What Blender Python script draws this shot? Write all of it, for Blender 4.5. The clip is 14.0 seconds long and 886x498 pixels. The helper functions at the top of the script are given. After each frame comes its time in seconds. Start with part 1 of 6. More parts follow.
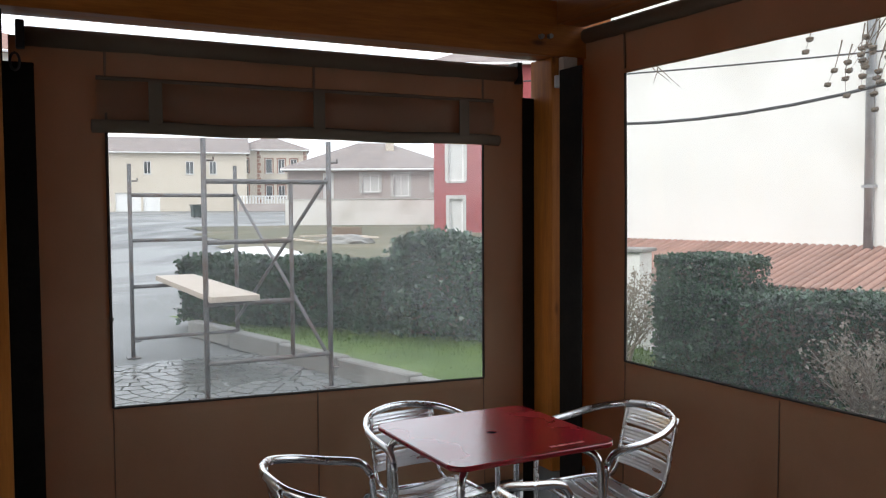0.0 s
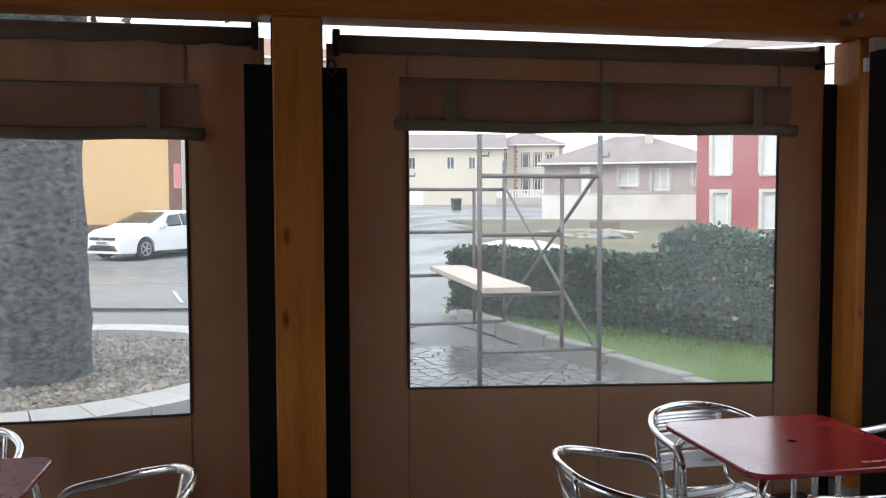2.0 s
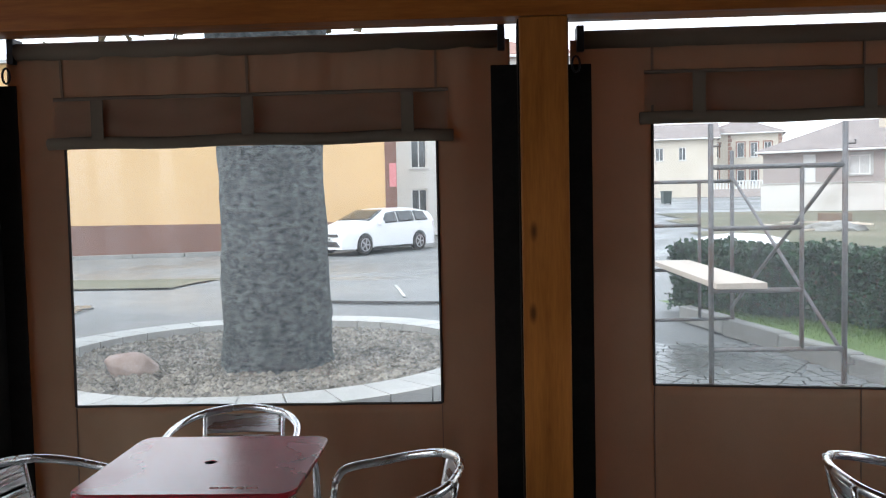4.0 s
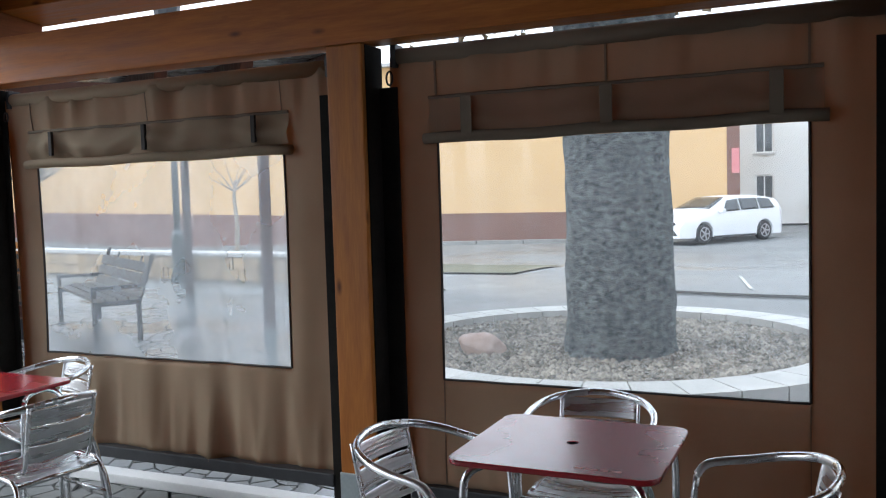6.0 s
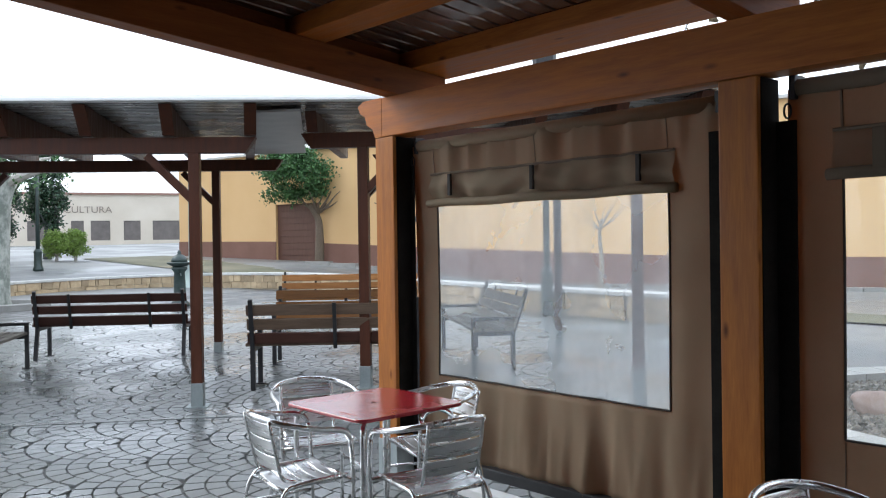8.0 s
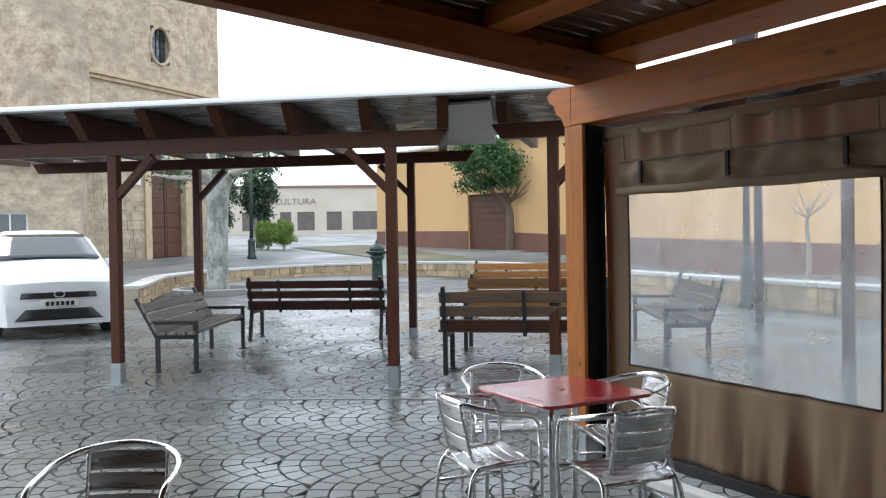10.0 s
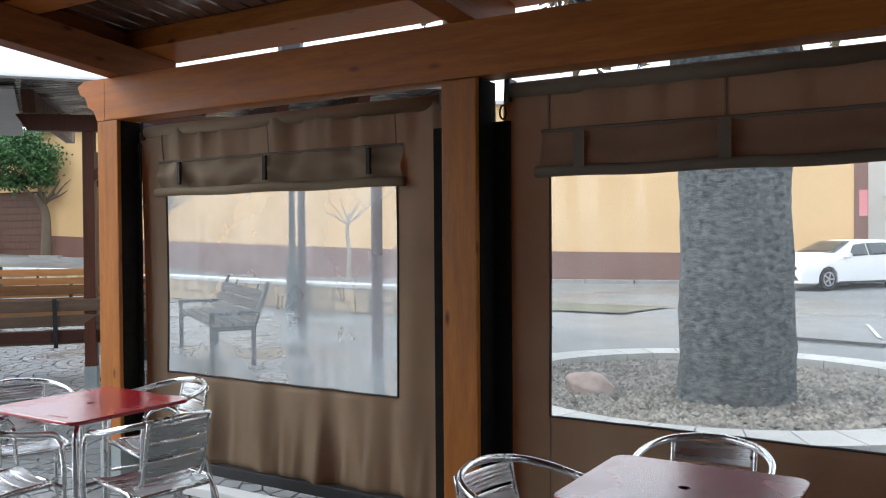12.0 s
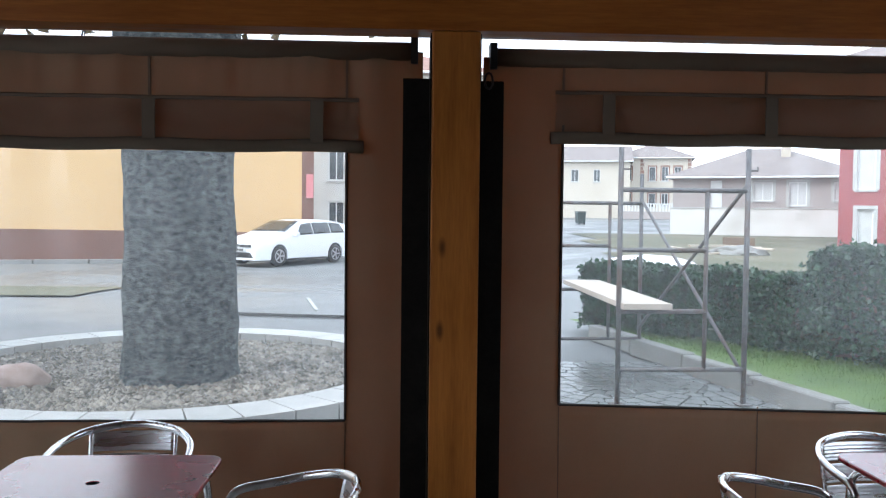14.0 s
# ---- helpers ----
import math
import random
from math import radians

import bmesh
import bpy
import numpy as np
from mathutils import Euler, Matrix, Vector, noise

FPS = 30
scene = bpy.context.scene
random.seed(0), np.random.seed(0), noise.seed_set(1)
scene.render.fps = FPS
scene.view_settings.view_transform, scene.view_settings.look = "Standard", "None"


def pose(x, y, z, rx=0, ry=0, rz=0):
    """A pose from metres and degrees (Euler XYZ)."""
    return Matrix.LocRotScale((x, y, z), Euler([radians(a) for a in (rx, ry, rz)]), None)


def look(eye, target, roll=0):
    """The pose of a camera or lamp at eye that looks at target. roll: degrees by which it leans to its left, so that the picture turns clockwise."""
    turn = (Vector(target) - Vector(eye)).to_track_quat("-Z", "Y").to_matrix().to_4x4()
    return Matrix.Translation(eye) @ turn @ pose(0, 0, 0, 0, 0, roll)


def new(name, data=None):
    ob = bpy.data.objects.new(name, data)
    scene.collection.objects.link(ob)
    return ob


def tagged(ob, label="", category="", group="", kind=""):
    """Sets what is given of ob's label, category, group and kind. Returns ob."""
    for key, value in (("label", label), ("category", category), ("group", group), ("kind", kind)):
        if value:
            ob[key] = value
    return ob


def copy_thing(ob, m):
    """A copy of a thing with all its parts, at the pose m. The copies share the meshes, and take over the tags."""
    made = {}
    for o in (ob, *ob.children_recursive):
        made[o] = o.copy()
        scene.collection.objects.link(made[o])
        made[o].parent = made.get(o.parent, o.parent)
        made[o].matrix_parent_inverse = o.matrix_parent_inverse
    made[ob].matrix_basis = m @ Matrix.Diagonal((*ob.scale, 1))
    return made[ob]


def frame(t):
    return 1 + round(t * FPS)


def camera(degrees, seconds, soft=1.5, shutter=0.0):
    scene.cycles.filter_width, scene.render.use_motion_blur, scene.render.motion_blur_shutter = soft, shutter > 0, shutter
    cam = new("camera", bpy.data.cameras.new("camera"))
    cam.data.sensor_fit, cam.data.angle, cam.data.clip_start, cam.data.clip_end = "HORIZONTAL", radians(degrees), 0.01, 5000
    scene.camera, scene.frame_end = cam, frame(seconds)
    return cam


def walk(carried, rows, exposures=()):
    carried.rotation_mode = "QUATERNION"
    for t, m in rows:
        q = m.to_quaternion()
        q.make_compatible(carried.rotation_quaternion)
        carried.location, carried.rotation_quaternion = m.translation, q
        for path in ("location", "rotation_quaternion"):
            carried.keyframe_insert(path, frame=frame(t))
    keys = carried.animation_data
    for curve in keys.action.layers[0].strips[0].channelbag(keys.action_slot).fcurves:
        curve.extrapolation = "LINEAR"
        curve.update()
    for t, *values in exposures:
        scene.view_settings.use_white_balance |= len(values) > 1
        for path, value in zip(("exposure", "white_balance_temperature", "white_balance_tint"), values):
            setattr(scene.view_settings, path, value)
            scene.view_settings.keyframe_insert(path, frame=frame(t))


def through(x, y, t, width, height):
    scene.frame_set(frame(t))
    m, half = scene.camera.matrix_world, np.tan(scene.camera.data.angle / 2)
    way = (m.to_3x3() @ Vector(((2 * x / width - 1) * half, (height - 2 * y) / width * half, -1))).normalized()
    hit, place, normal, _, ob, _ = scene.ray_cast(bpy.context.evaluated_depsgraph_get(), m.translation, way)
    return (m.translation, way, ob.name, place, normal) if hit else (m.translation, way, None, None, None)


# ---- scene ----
cam = camera(54.7, 14.0, soft=1.15)
PATH = [
    (0, (2.634, 0.074, 1.6), (3.603, 1.913, 1.5), -0.4),
    (0.5, (2.602, 0.079, 1.603), (3.43, 1.985, 1.513), -0.4),
    (1, (2.571, 0.087, 1.598), (3.259, 2.047, 1.494), -0.5),
    (1.5, (2.534, 0.101, 1.6), (3.076, 2.106, 1.499), -0.2),
    (2, (2.497, 0.103, 1.6), (2.892, 2.142, 1.489), -0.2),
    (2.5, (2.46, 0.102, 1.602), (2.718, 2.163, 1.496), -0.2),
    (2.7, (2.452, 0.097, 1.601), (2.673, 2.162, 1.494), -0.4),
    (4.8, (2.274, 0.069, 1.607), (1.867, 2.105, 1.486), -1.1),
    (5, (2.293, 0.068, 1.601), (1.794, 2.084, 1.489), -1.0),
    (5.5, (2.264, 0.042, 1.609), (1.568, 1.999, 1.507), -1.2),
    (6, (2.226, 0.038, 1.604), (1.36, 1.926, 1.479), -1.7),
    (6.5, (2.138, 0.037, 1.596), (1.074, 1.823, 1.526), -2.0),
    (7, (2.111, 0.043, 1.597), (0.852, 1.697, 1.532), -3.0),
    (7.5, (2.124, 0.018, 1.603), (0.693, 1.527, 1.572), -1.8),
    (8, (2.131, -0.017, 1.604), (0.576, 1.366, 1.592), -0.8),
    (8.5, (2.15, -0.046, 1.616), (0.434, 1.128, 1.628), -0.9),
    (8.7, (2.167, -0.052, 1.615), (0.411, 1.062, 1.638), -0.3),
    (9.7, (2.184, -0.042, 1.607), (0.364, 0.957, 1.576), -0.8),
    (10.8, (2.185, -0.019, 1.585), (0.452, 1.132, 1.553), -1.2),
    (11, (2.164, 0.001, 1.587), (0.5, 1.248, 1.554), -0.8),
    (11.5, (2.169, 0.034, 1.585), (0.775, 1.578, 1.567), -1.1),
    (12, (2.218, 0.042, 1.585), (1.121, 1.809, 1.554), -0.4),
    (12.5, (2.267, 0.068, 1.585), (1.451, 1.981, 1.566), -0.3),
    (13, (2.302, 0.085, 1.605), (1.799, 2.104, 1.552), -0.2),
    (13.5, (2.338, 0.104, 1.602), (2.128, 2.173, 1.536), -0.2),
    (14, (2.363, 0.133, 1.605), (2.468, 2.208, 1.522), 0.6),
]
EXPOSURES = [(0.0, 0.6, 6200, 10), (2.6, 0.92, 6050, 9), (5.0, 0.94, 5800, 8), (6.5, 0.88, 5700, 8), (8.5, 0.7, 5850, 8), (11.2, 0.66, 5950, 8), (11.9, 0.86, 5900, 8), (13.3, 1.0, 5750, 8), (14.0, 0.98, 5650, 8)]
walk(cam, [(t, look(eye, target, roll)) for t, eye, target, roll in PATH], EXPOSURES)


# ---- world and light: bright overcast ----
world = bpy.data.worlds.new("overcast_sky")
scene.world = world
world.use_nodes = True
wn = world.node_tree
wn.nodes.clear()
sky = wn.nodes.new("ShaderNodeTexSky")
sky.sky_type = 'NISHITA'
sky.sun_disc = False
sky.sun_elevation, sky.sun_rotation = radians(39), radians(248)
sky.air_density, sky.dust_density, sky.ozone_density = 1.0, 4.0, 1.0
cloud = wn.nodes.new("ShaderNodeMix")
cloud.data_type = 'RGBA'
cloud.inputs[0].default_value = 0.85
cloud.inputs[7].default_value = (9.0, 9.2, 9.5, 1)
back = wn.nodes.new("ShaderNodeBackground")
back.inputs["Strength"].default_value = 0.15
wout = wn.nodes.new("ShaderNodeOutputWorld")
wn.links.new(sky.outputs[0], cloud.inputs[6])
wn.links.new(cloud.outputs[2], back.inputs[0])
wn.links.new(back.outputs[0], wout.inputs[0])
sun_data = bpy.data.lights.new("sun", 'SUN')
sun_data.energy, sun_data.angle, sun_data.color = 1.1, radians(25), (1.0, 0.96, 0.9)
sun = new("sun", sun_data)
sun.matrix_world = look((-30, -12, 26), (0, 0, 0))

# ---- materials ----


def nodes_of(m):
    m.use_nodes = True
    nt = m.node_tree
    return nt, nt.nodes["Principled BSDF"]


def surface(name, a, b, rough=0.6, rough_b=None, metal=0.0, scale=8.0, fine=60.0, bump=0.15, bump_size=0.01,
            stretch=(1, 1, 1), spread=(0.35, 0.65), spec=0.5, random_tone=0.0, stain=None, stain_scale=0.7):
    """Two colours mixed by coarse and fine noise, with relief; stain: a third colour in large patches."""
    m = bpy.data.materials.new(name)
    nt, p = nodes_of(m)
    N, L = nt.nodes, nt.links
    co = N.new("ShaderNodeTexCoord")
    mp = N.new("ShaderNodeMapping")
    mp.inputs["Scale"].default_value = stretch
    L.new(co.outputs["Object"], mp.inputs[0])
    n1 = N.new("ShaderNodeTexNoise")
    n1.inputs["Scale"].default_value, n1.inputs["Detail"].default_value = scale, 5
    n2 = N.new("ShaderNodeTexNoise")
    n2.inputs["Scale"].default_value, n2.inputs["Detail"].default_value = fine, 3
    for n in (n1, n2):
        L.new(mp.outputs[0], n.inputs[0])
    mixf = N.new("ShaderNodeMath")
    mixf.operation = 'MULTIPLY_ADD'
    mixf.inputs[1].default_value, mixf.inputs[2].default_value = 0.35, 0.0
    L.new(n2.outputs[0], mixf.inputs[0])
    add = N.new("ShaderNodeMath")
    add.operation = 'MULTIPLY_ADD'
    add.inputs[1].default_value = 0.65
    L.new(n1.outputs[0], add.inputs[0])
    L.new(mixf.outputs[0], add.inputs[2])
    rng = N.new("ShaderNodeMapRange")
    rng.inputs[1].default_value, rng.inputs[2].default_value = spread
    L.new(add.outputs[0], rng.inputs[0])
    mix = N.new("ShaderNodeMix")
    mix.data_type = 'RGBA'
    mix.inputs[6].default_value, mix.inputs[7].default_value = (*a, 1), (*b, 1)
    L.new(rng.outputs[0], mix.inputs[0])
    colour = mix.outputs[2]
    if stain:
        n3 = N.new("ShaderNodeTexNoise")
        n3.inputs["Scale"].default_value, n3.inputs["Detail"].default_value = stain_scale, 6
        L.new(co.outputs["Object"], n3.inputs[0])
        r3 = N.new("ShaderNodeMapRange")
        r3.inputs[1].default_value, r3.inputs[2].default_value, r3.inputs[4].default_value = 0.48, 0.72, 0.8
        L.new(n3.outputs[0], r3.inputs[0])
        m3 = N.new("ShaderNodeMix")
        m3.data_type = 'RGBA'
        m3.inputs[7].default_value = (*stain, 1)
        L.new(r3.outputs[0], m3.inputs[0])
        L.new(colour, m3.inputs[6])
        colour = m3.outputs[2]
    if random_tone:
        oi = N.new("ShaderNodeObjectInfo")
        geo = N.new("ShaderNodeNewGeometry")
        both = N.new("ShaderNodeMath")
        both.operation = 'ADD'
        L.new(oi.outputs["Random"], both.inputs[0])
        L.new(geo.outputs["Random Per Island"], both.inputs[1])
        half = N.new("ShaderNodeMath")
        half.operation = 'FRACT'
        L.new(both.outputs[0], half.inputs[0])
        rr = N.new("ShaderNodeMapRange")
        rr.inputs[3].default_value, rr.inputs[4].default_value = 1 - random_tone, 1 + random_tone
        L.new(half.outputs[0], rr.inputs[0])
        hs = N.new("ShaderNodeHueSaturation")
        L.new(rr.outputs[0], hs.inputs["Value"])
        L.new(colour, hs.inputs["Color"])
        colour = hs.outputs[0]
    L.new(colour, p.inputs["Base Color"])
    p.inputs["Metallic"].default_value = metal
    p.inputs["Specular IOR Level"].default_value = spec
    if rough_b is None:
        p.inputs["Roughness"].default_value = rough
    else:
        r = N.new("ShaderNodeMapRange")
        r.inputs[1].default_value, r.inputs[2].default_value = 0.42, 0.58
        r.inputs[3].default_value, r.inputs[4].default_value = rough, rough_b
        L.new(n1.outputs[0], r.inputs[0])
        L.new(r.outputs[0], p.inputs["Roughness"])
    if bump:
        bp = N.new("ShaderNodeBump")
        bp.inputs["Strength"].default_value, bp.inputs["Distance"].default_value = bump, bump_size
        L.new(add.outputs[0], bp.inputs["Height"])
        L.new(bp.outputs[0], p.inputs["Normal"])
    return m


def see_through(name, haze, haze_colour=(0.9, 0.93, 0.95), gloss=0.05, stain=0.25):
    """Clear plastic sheet: mostly transparent, with a milky film in patches and a little gloss."""
    m = bpy.data.materials.new(name)
    m.use_nodes = True
    nt = m.node_tree
    N, L = nt.nodes, nt.links
    N.clear()
    out = N.new("ShaderNodeOutputMaterial")
    clear = N.new("ShaderNodeBsdfTransparent")
    clear.inputs[0].default_value = (0.97, 0.985, 0.98, 1)
    film = N.new("ShaderNodeBsdfTranslucent")
    film.inputs[0].default_value = (*haze_colour, 1)
    gl = N.new("ShaderNodeBsdfGlossy")
    gl.inputs["Roughness"].default_value = 0.08
    co = N.new("ShaderNodeTexCoord")
    n = N.new("ShaderNodeTexNoise")
    n.inputs["Scale"].default_value, n.inputs["Detail"].default_value = 1.7, 4
    L.new(co.outputs["Object"], n.inputs[0])
    r = N.new("ShaderNodeMapRange")
    r.inputs[1].default_value, r.inputs[2].default_value = 0.35, 0.7
    r.inputs[3].default_value, r.inputs[4].default_value = haze * (1 - stain), haze * (1 + stain)
    L.new(n.outputs[0], r.inputs[0])
    a = N.new("ShaderNodeMixShader")
    L.new(r.outputs[0], a.inputs[0])
    L.new(clear.outputs[0], a.inputs[1])
    L.new(film.outputs[0], a.inputs[2])
    b = N.new("ShaderNodeMixShader")
    b.inputs[0].default_value = gloss
    L.new(a.outputs[0], b.inputs[1])
    L.new(gl.outputs[0], b.inputs[2])
    L.new(b.outputs[0], out.inputs[0])
    return m


def cloth(name, a, b, through=0.25, glow=(0.5, 0.2, 0.1)):
    """Woven canvas that lets a little daylight through."""
    m = surface(name, a, b, rough=0.85, scale=2.5, fine=400, bump=0.12, bump_size=0.002, stretch=(1, 1, 0.5), stain=tuple(v * 0.75 for v in a), stain_scale=1.6)
    nt = m.node_tree
    N, L = nt.nodes, nt.links
    p = N["Principled BSDF"]
    t = N.new("ShaderNodeBsdfTranslucent")
    t.inputs[0].default_value = (*glow, 1)
    mx = N.new("ShaderNodeMixShader")
    mx.inputs[0].default_value = through
    L.new(p.outputs[0], mx.inputs[1])
    L.new(t.outputs[0], mx.inputs[2])
    L.new(mx.outputs[0], N["Material Output"].inputs[0])
    return m


def wood(name, a, b, rough=0.45, axis=0, random_tone=0.1, knots=False):
    """Long-grained timber; knots: dark round eyes here and there."""
    st = [14, 14, 14]
    st[axis] = 1.2
    m = surface(name, a, b, rough=rough, rough_b=rough + 0.15, scale=1.6, fine=9, bump=0.25, bump_size=0.003, stretch=st, spread=(0.3, 0.7), random_tone=random_tone, spec=0.3)
    if knots:
        N, L = m.node_tree.nodes, m.node_tree.links
        co, mp, vo = N.new("ShaderNodeTexCoord"), N.new("ShaderNodeMapping"), N.new("ShaderNodeTexVoronoi")
        sc = [7.0, 7.0, 7.0]
        sc[axis] = 2.6
        mp.inputs["Scale"].default_value = sc
        vo.inputs["Scale"].default_value = 1.0
        L.new(co.outputs["Object"], mp.inputs[0])
        L.new(mp.outputs[0], vo.inputs["Vector"])
        r = N.new("ShaderNodeMapRange")
        r.inputs[1].default_value, r.inputs[2].default_value = 0.04, 0.13
        r.inputs[3].default_value, r.inputs[4].default_value = 0.9, 0.0
        L.new(vo.outputs["Distance"], r.inputs[0])
        mx = N.new("ShaderNodeMix")
        mx.data_type = 'RGBA'
        mx.inputs[7].default_value = (a[0] * 0.3, a[1] * 0.25, a[2] * 0.25, 1)
        p = N["Principled BSDF"]
        L.new(p.inputs["Base Color"].links[0].from_socket, mx.inputs[6])
        L.new(r.outputs[0], mx.inputs[0])
        L.new(mx.outputs[2], p.inputs["Base Color"])
    return m


M = {}
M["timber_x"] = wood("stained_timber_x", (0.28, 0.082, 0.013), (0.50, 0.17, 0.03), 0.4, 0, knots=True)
# Girder copy is darker: their backlit shade is put into the colour.
M["timber_y"] = wood("stained_timber_y_shaded", (0.19, 0.056, 0.013), (0.34, 0.115, 0.03), 0.4, 1, knots=True)
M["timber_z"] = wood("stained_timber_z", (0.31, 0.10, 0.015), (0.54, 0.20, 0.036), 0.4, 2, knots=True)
M["timber_dark"] = wood("dark_stained_timber", (0.05, 0.016, 0.008), (0.095, 0.03, 0.013), 0.4, 2)
M["sheet_brown"] = surface("brown_roof_sheet", (0.20, 0.14, 0.115), (0.27, 0.20, 0.165), 0.12, 0.26, metal=0.6, scale=3, fine=40, bump=0.05, spec=1.0)
M["sheet_grey"] = surface("grey_roof_sheet", (0.10, 0.088, 0.082), (0.14, 0.128, 0.12), 0.2, 0.4, scale=2, fine=40, bump=0.03)
M["white_metal"] = surface("white_painted_metal", (0.74, 0.74, 0.73), (0.82, 0.82, 0.8), 0.35, scale=3, bump=0.03)
M["canvas"] = cloth("brown_canvas", (0.26, 0.21, 0.136), (0.325, 0.265, 0.176), 0.285, (0.62, 0.268, 0.10))
M["canvas_cover"] = cloth("brown_canvas_cover", (0.26, 0.20, 0.132), (0.325, 0.254, 0.172), 0.44, (0.72, 0.31, 0.14))
# Darker, less translucent canvas for rolls, seams, straps and the end wall.
M["canvas_dark"] = cloth("brown_canvas_dark", (0.17, 0.135, 0.095), (0.22, 0.178, 0.128), 0.2, (0.40, 0.19, 0.09))
M["webbing"] = surface("dark_webbing", (0.03, 0.024, 0.02), (0.05, 0.04, 0.034), 0.8, scale=30, fine=300, bump=0.2)
M["black_strip"] = surface("black_strip_and_shade", (0.010, 0.009, 0.008), (0.018, 0.016, 0.014), 0.85, scale=10, bump=0.05, spec=0.15)
M["black_metal"] = surface("black_painted_metal", (0.018, 0.018, 0.02), (0.03, 0.03, 0.032), 0.45, scale=12, bump=0.05)
M["vinyl"] = see_through("clear_vinyl", 0.11, (0.93, 0.96, 0.98))
M["vinyl_bright"] = see_through("clean_clear_vinyl", 0.06, (0.93, 0.96, 0.98))
M["vinyl_foggy"] = see_through("foggy_vinyl", 0.3, (0.86, 0.92, 0.97))
M["table_red"] = surface("red_lacquered_top", (0.31, 0.007, 0.015), (0.36, 0.011, 0.021), 0.24, 0.33, scale=2, fine=200, bump=0.05, bump_size=0.001, spec=0.8)
M["table_red"].node_tree.nodes["Principled BSDF"].inputs["Coat Weight"].default_value = 0.7
M["table_red"].node_tree.nodes["Principled BSDF"].inputs["Coat Roughness"].default_value = 0.22
M["alu"] = surface("polished_aluminium", (0.78, 0.79, 0.8), (0.9, 0.9, 0.9), 0.16, 0.28, metal=1.0, scale=6, fine=90, bump=0.02)
M["alu_slat"] = surface("brushed_aluminium", (0.72, 0.73, 0.74), (0.85, 0.85, 0.85), 0.25, 0.36, metal=1.0, scale=3, fine=300, stretch=(1, 12, 12), bump=0.06, bump_size=0.001)
M["print"] = surface("pale_print", (0.55, 0.25, 0.22), (0.6, 0.3, 0.27), 0.5)
M["hole"] = surface("dark_hole", (0.01, 0.01, 0.01), (0.015, 0.015, 0.015), 0.9, bump=0)
M["cobble"] = surface("wet_stamped_concrete", (0.15, 0.16, 0.158), (0.215, 0.222, 0.216), 0.19, 0.40, scale=0.7, fine=60, bump=0.22, bump_size=0.005, random_tone=0.07, stain=(0.11, 0.112, 0.1), stain_scale=0.4)
M["joint"] = surface("wet_joint", (0.06, 0.061, 0.06), (0.095, 0.095, 0.092), 0.35, 0.6, scale=2, fine=60, bump=0.3)
M["asphalt"] = surface("wet_asphalt", (0.15, 0.155, 0.155), (0.20, 0.205, 0.2), 0.35, 0.65, scale=0.25, fine=90, bump=0.3, bump_size=0.006, stain=(0.12, 0.125, 0.125), stain_scale=0.15)
M["concrete"] = surface("pale_concrete", (0.22, 0.215, 0.2), (0.3, 0.295, 0.275), 0.6, 0.8, scale=4, fine=80, bump=0.3, random_tone=0.06, stain=(0.16, 0.155, 0.145), stain_scale=2)
M["cap"] = surface("whitish_coping", (0.42, 0.42, 0.4), (0.55, 0.54, 0.51), 0.6, scale=3, fine=60, bump=0.2, random_tone=0.05)
M["stone"] = surface("tan_rubble_stone", (0.33, 0.24, 0.14), (0.45, 0.35, 0.22), 0.8, scale=6, fine=60, bump=0.6, bump_size=0.02, random_tone=0.25)
M["mortar"] = surface("tan_mortar", (0.36, 0.3, 0.22), (0.42, 0.36, 0.27), 0.9, scale=8, bump=0.4)
M["gravel"] = surface("pebble", (0.12, 0.105, 0.08), (0.30, 0.27, 0.22), 0.4, scale=9, fine=90, bump=0.2, random_tone=0.55)
M["soil"] = surface("dark_soil", (0.07, 0.06, 0.045), (0.11, 0.095, 0.07), 0.9, scale=10, bump=0.5)
M["pink_stone"] = surface("pinkish_boulder", (0.36, 0.26, 0.22), (0.48, 0.38, 0.33), 0.75, scale=7, fine=80, bump=0.5, bump_size=0.02)
M["bark"] = surface("grey_plane_bark", (0.02, 0.027, 0.032), (0.185, 0.20, 0.20), 0.85, scale=13, fine=42, bump=1.0, bump_size=0.035, stretch=(1, 1, 2.1), spread=(0.38, 0.64), stain=(0.05, 0.062, 0.062), stain_scale=4.5)
M["bark_pale"] = surface("pale_bark", (0.33, 0.31, 0.27), (0.45, 0.43, 0.39), 0.85, scale=6, fine=40, bump=0.5, stretch=(1, 1, 0.4))
M["bark_mottled"] = surface("mottled_plane_bark", (0.17, 0.19, 0.165), (0.40, 0.41, 0.37), 0.8, scale=3, fine=14, bump=0.4, stretch=(1, 1, 0.6), spread=(0.42, 0.58))
M["bench_brown"] = wood("wet_brown_bench_slat", (0.10, 0.065, 0.042), (0.19, 0.13, 0.09), 0.4, 0, 0.15)
M["pane_pale"] = surface("curtained_glass", (0.55, 0.55, 0.53), (0.66, 0.66, 0.64), 0.15, scale=2, bump=0)
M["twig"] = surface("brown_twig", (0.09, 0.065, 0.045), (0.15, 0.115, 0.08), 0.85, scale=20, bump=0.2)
M["twig_grey"] = surface("grey_dry_twig", (0.26, 0.22, 0.17), (0.36, 0.31, 0.25), 0.85, scale=20, bump=0.2, random_tone=0.2)
M["leaf"] = surface("dark_green_leaf", (0.018, 0.045, 0.026), (0.05, 0.10, 0.052), 0.24, scale=4, bump=0.1, random_tone=0.5, spec=0.7)
M["leaf_mid"] = surface("green_leaf", (0.03, 0.09, 0.025), (0.065, 0.15, 0.04), 0.5, scale=4, bump=0.1, random_tone=0.35)
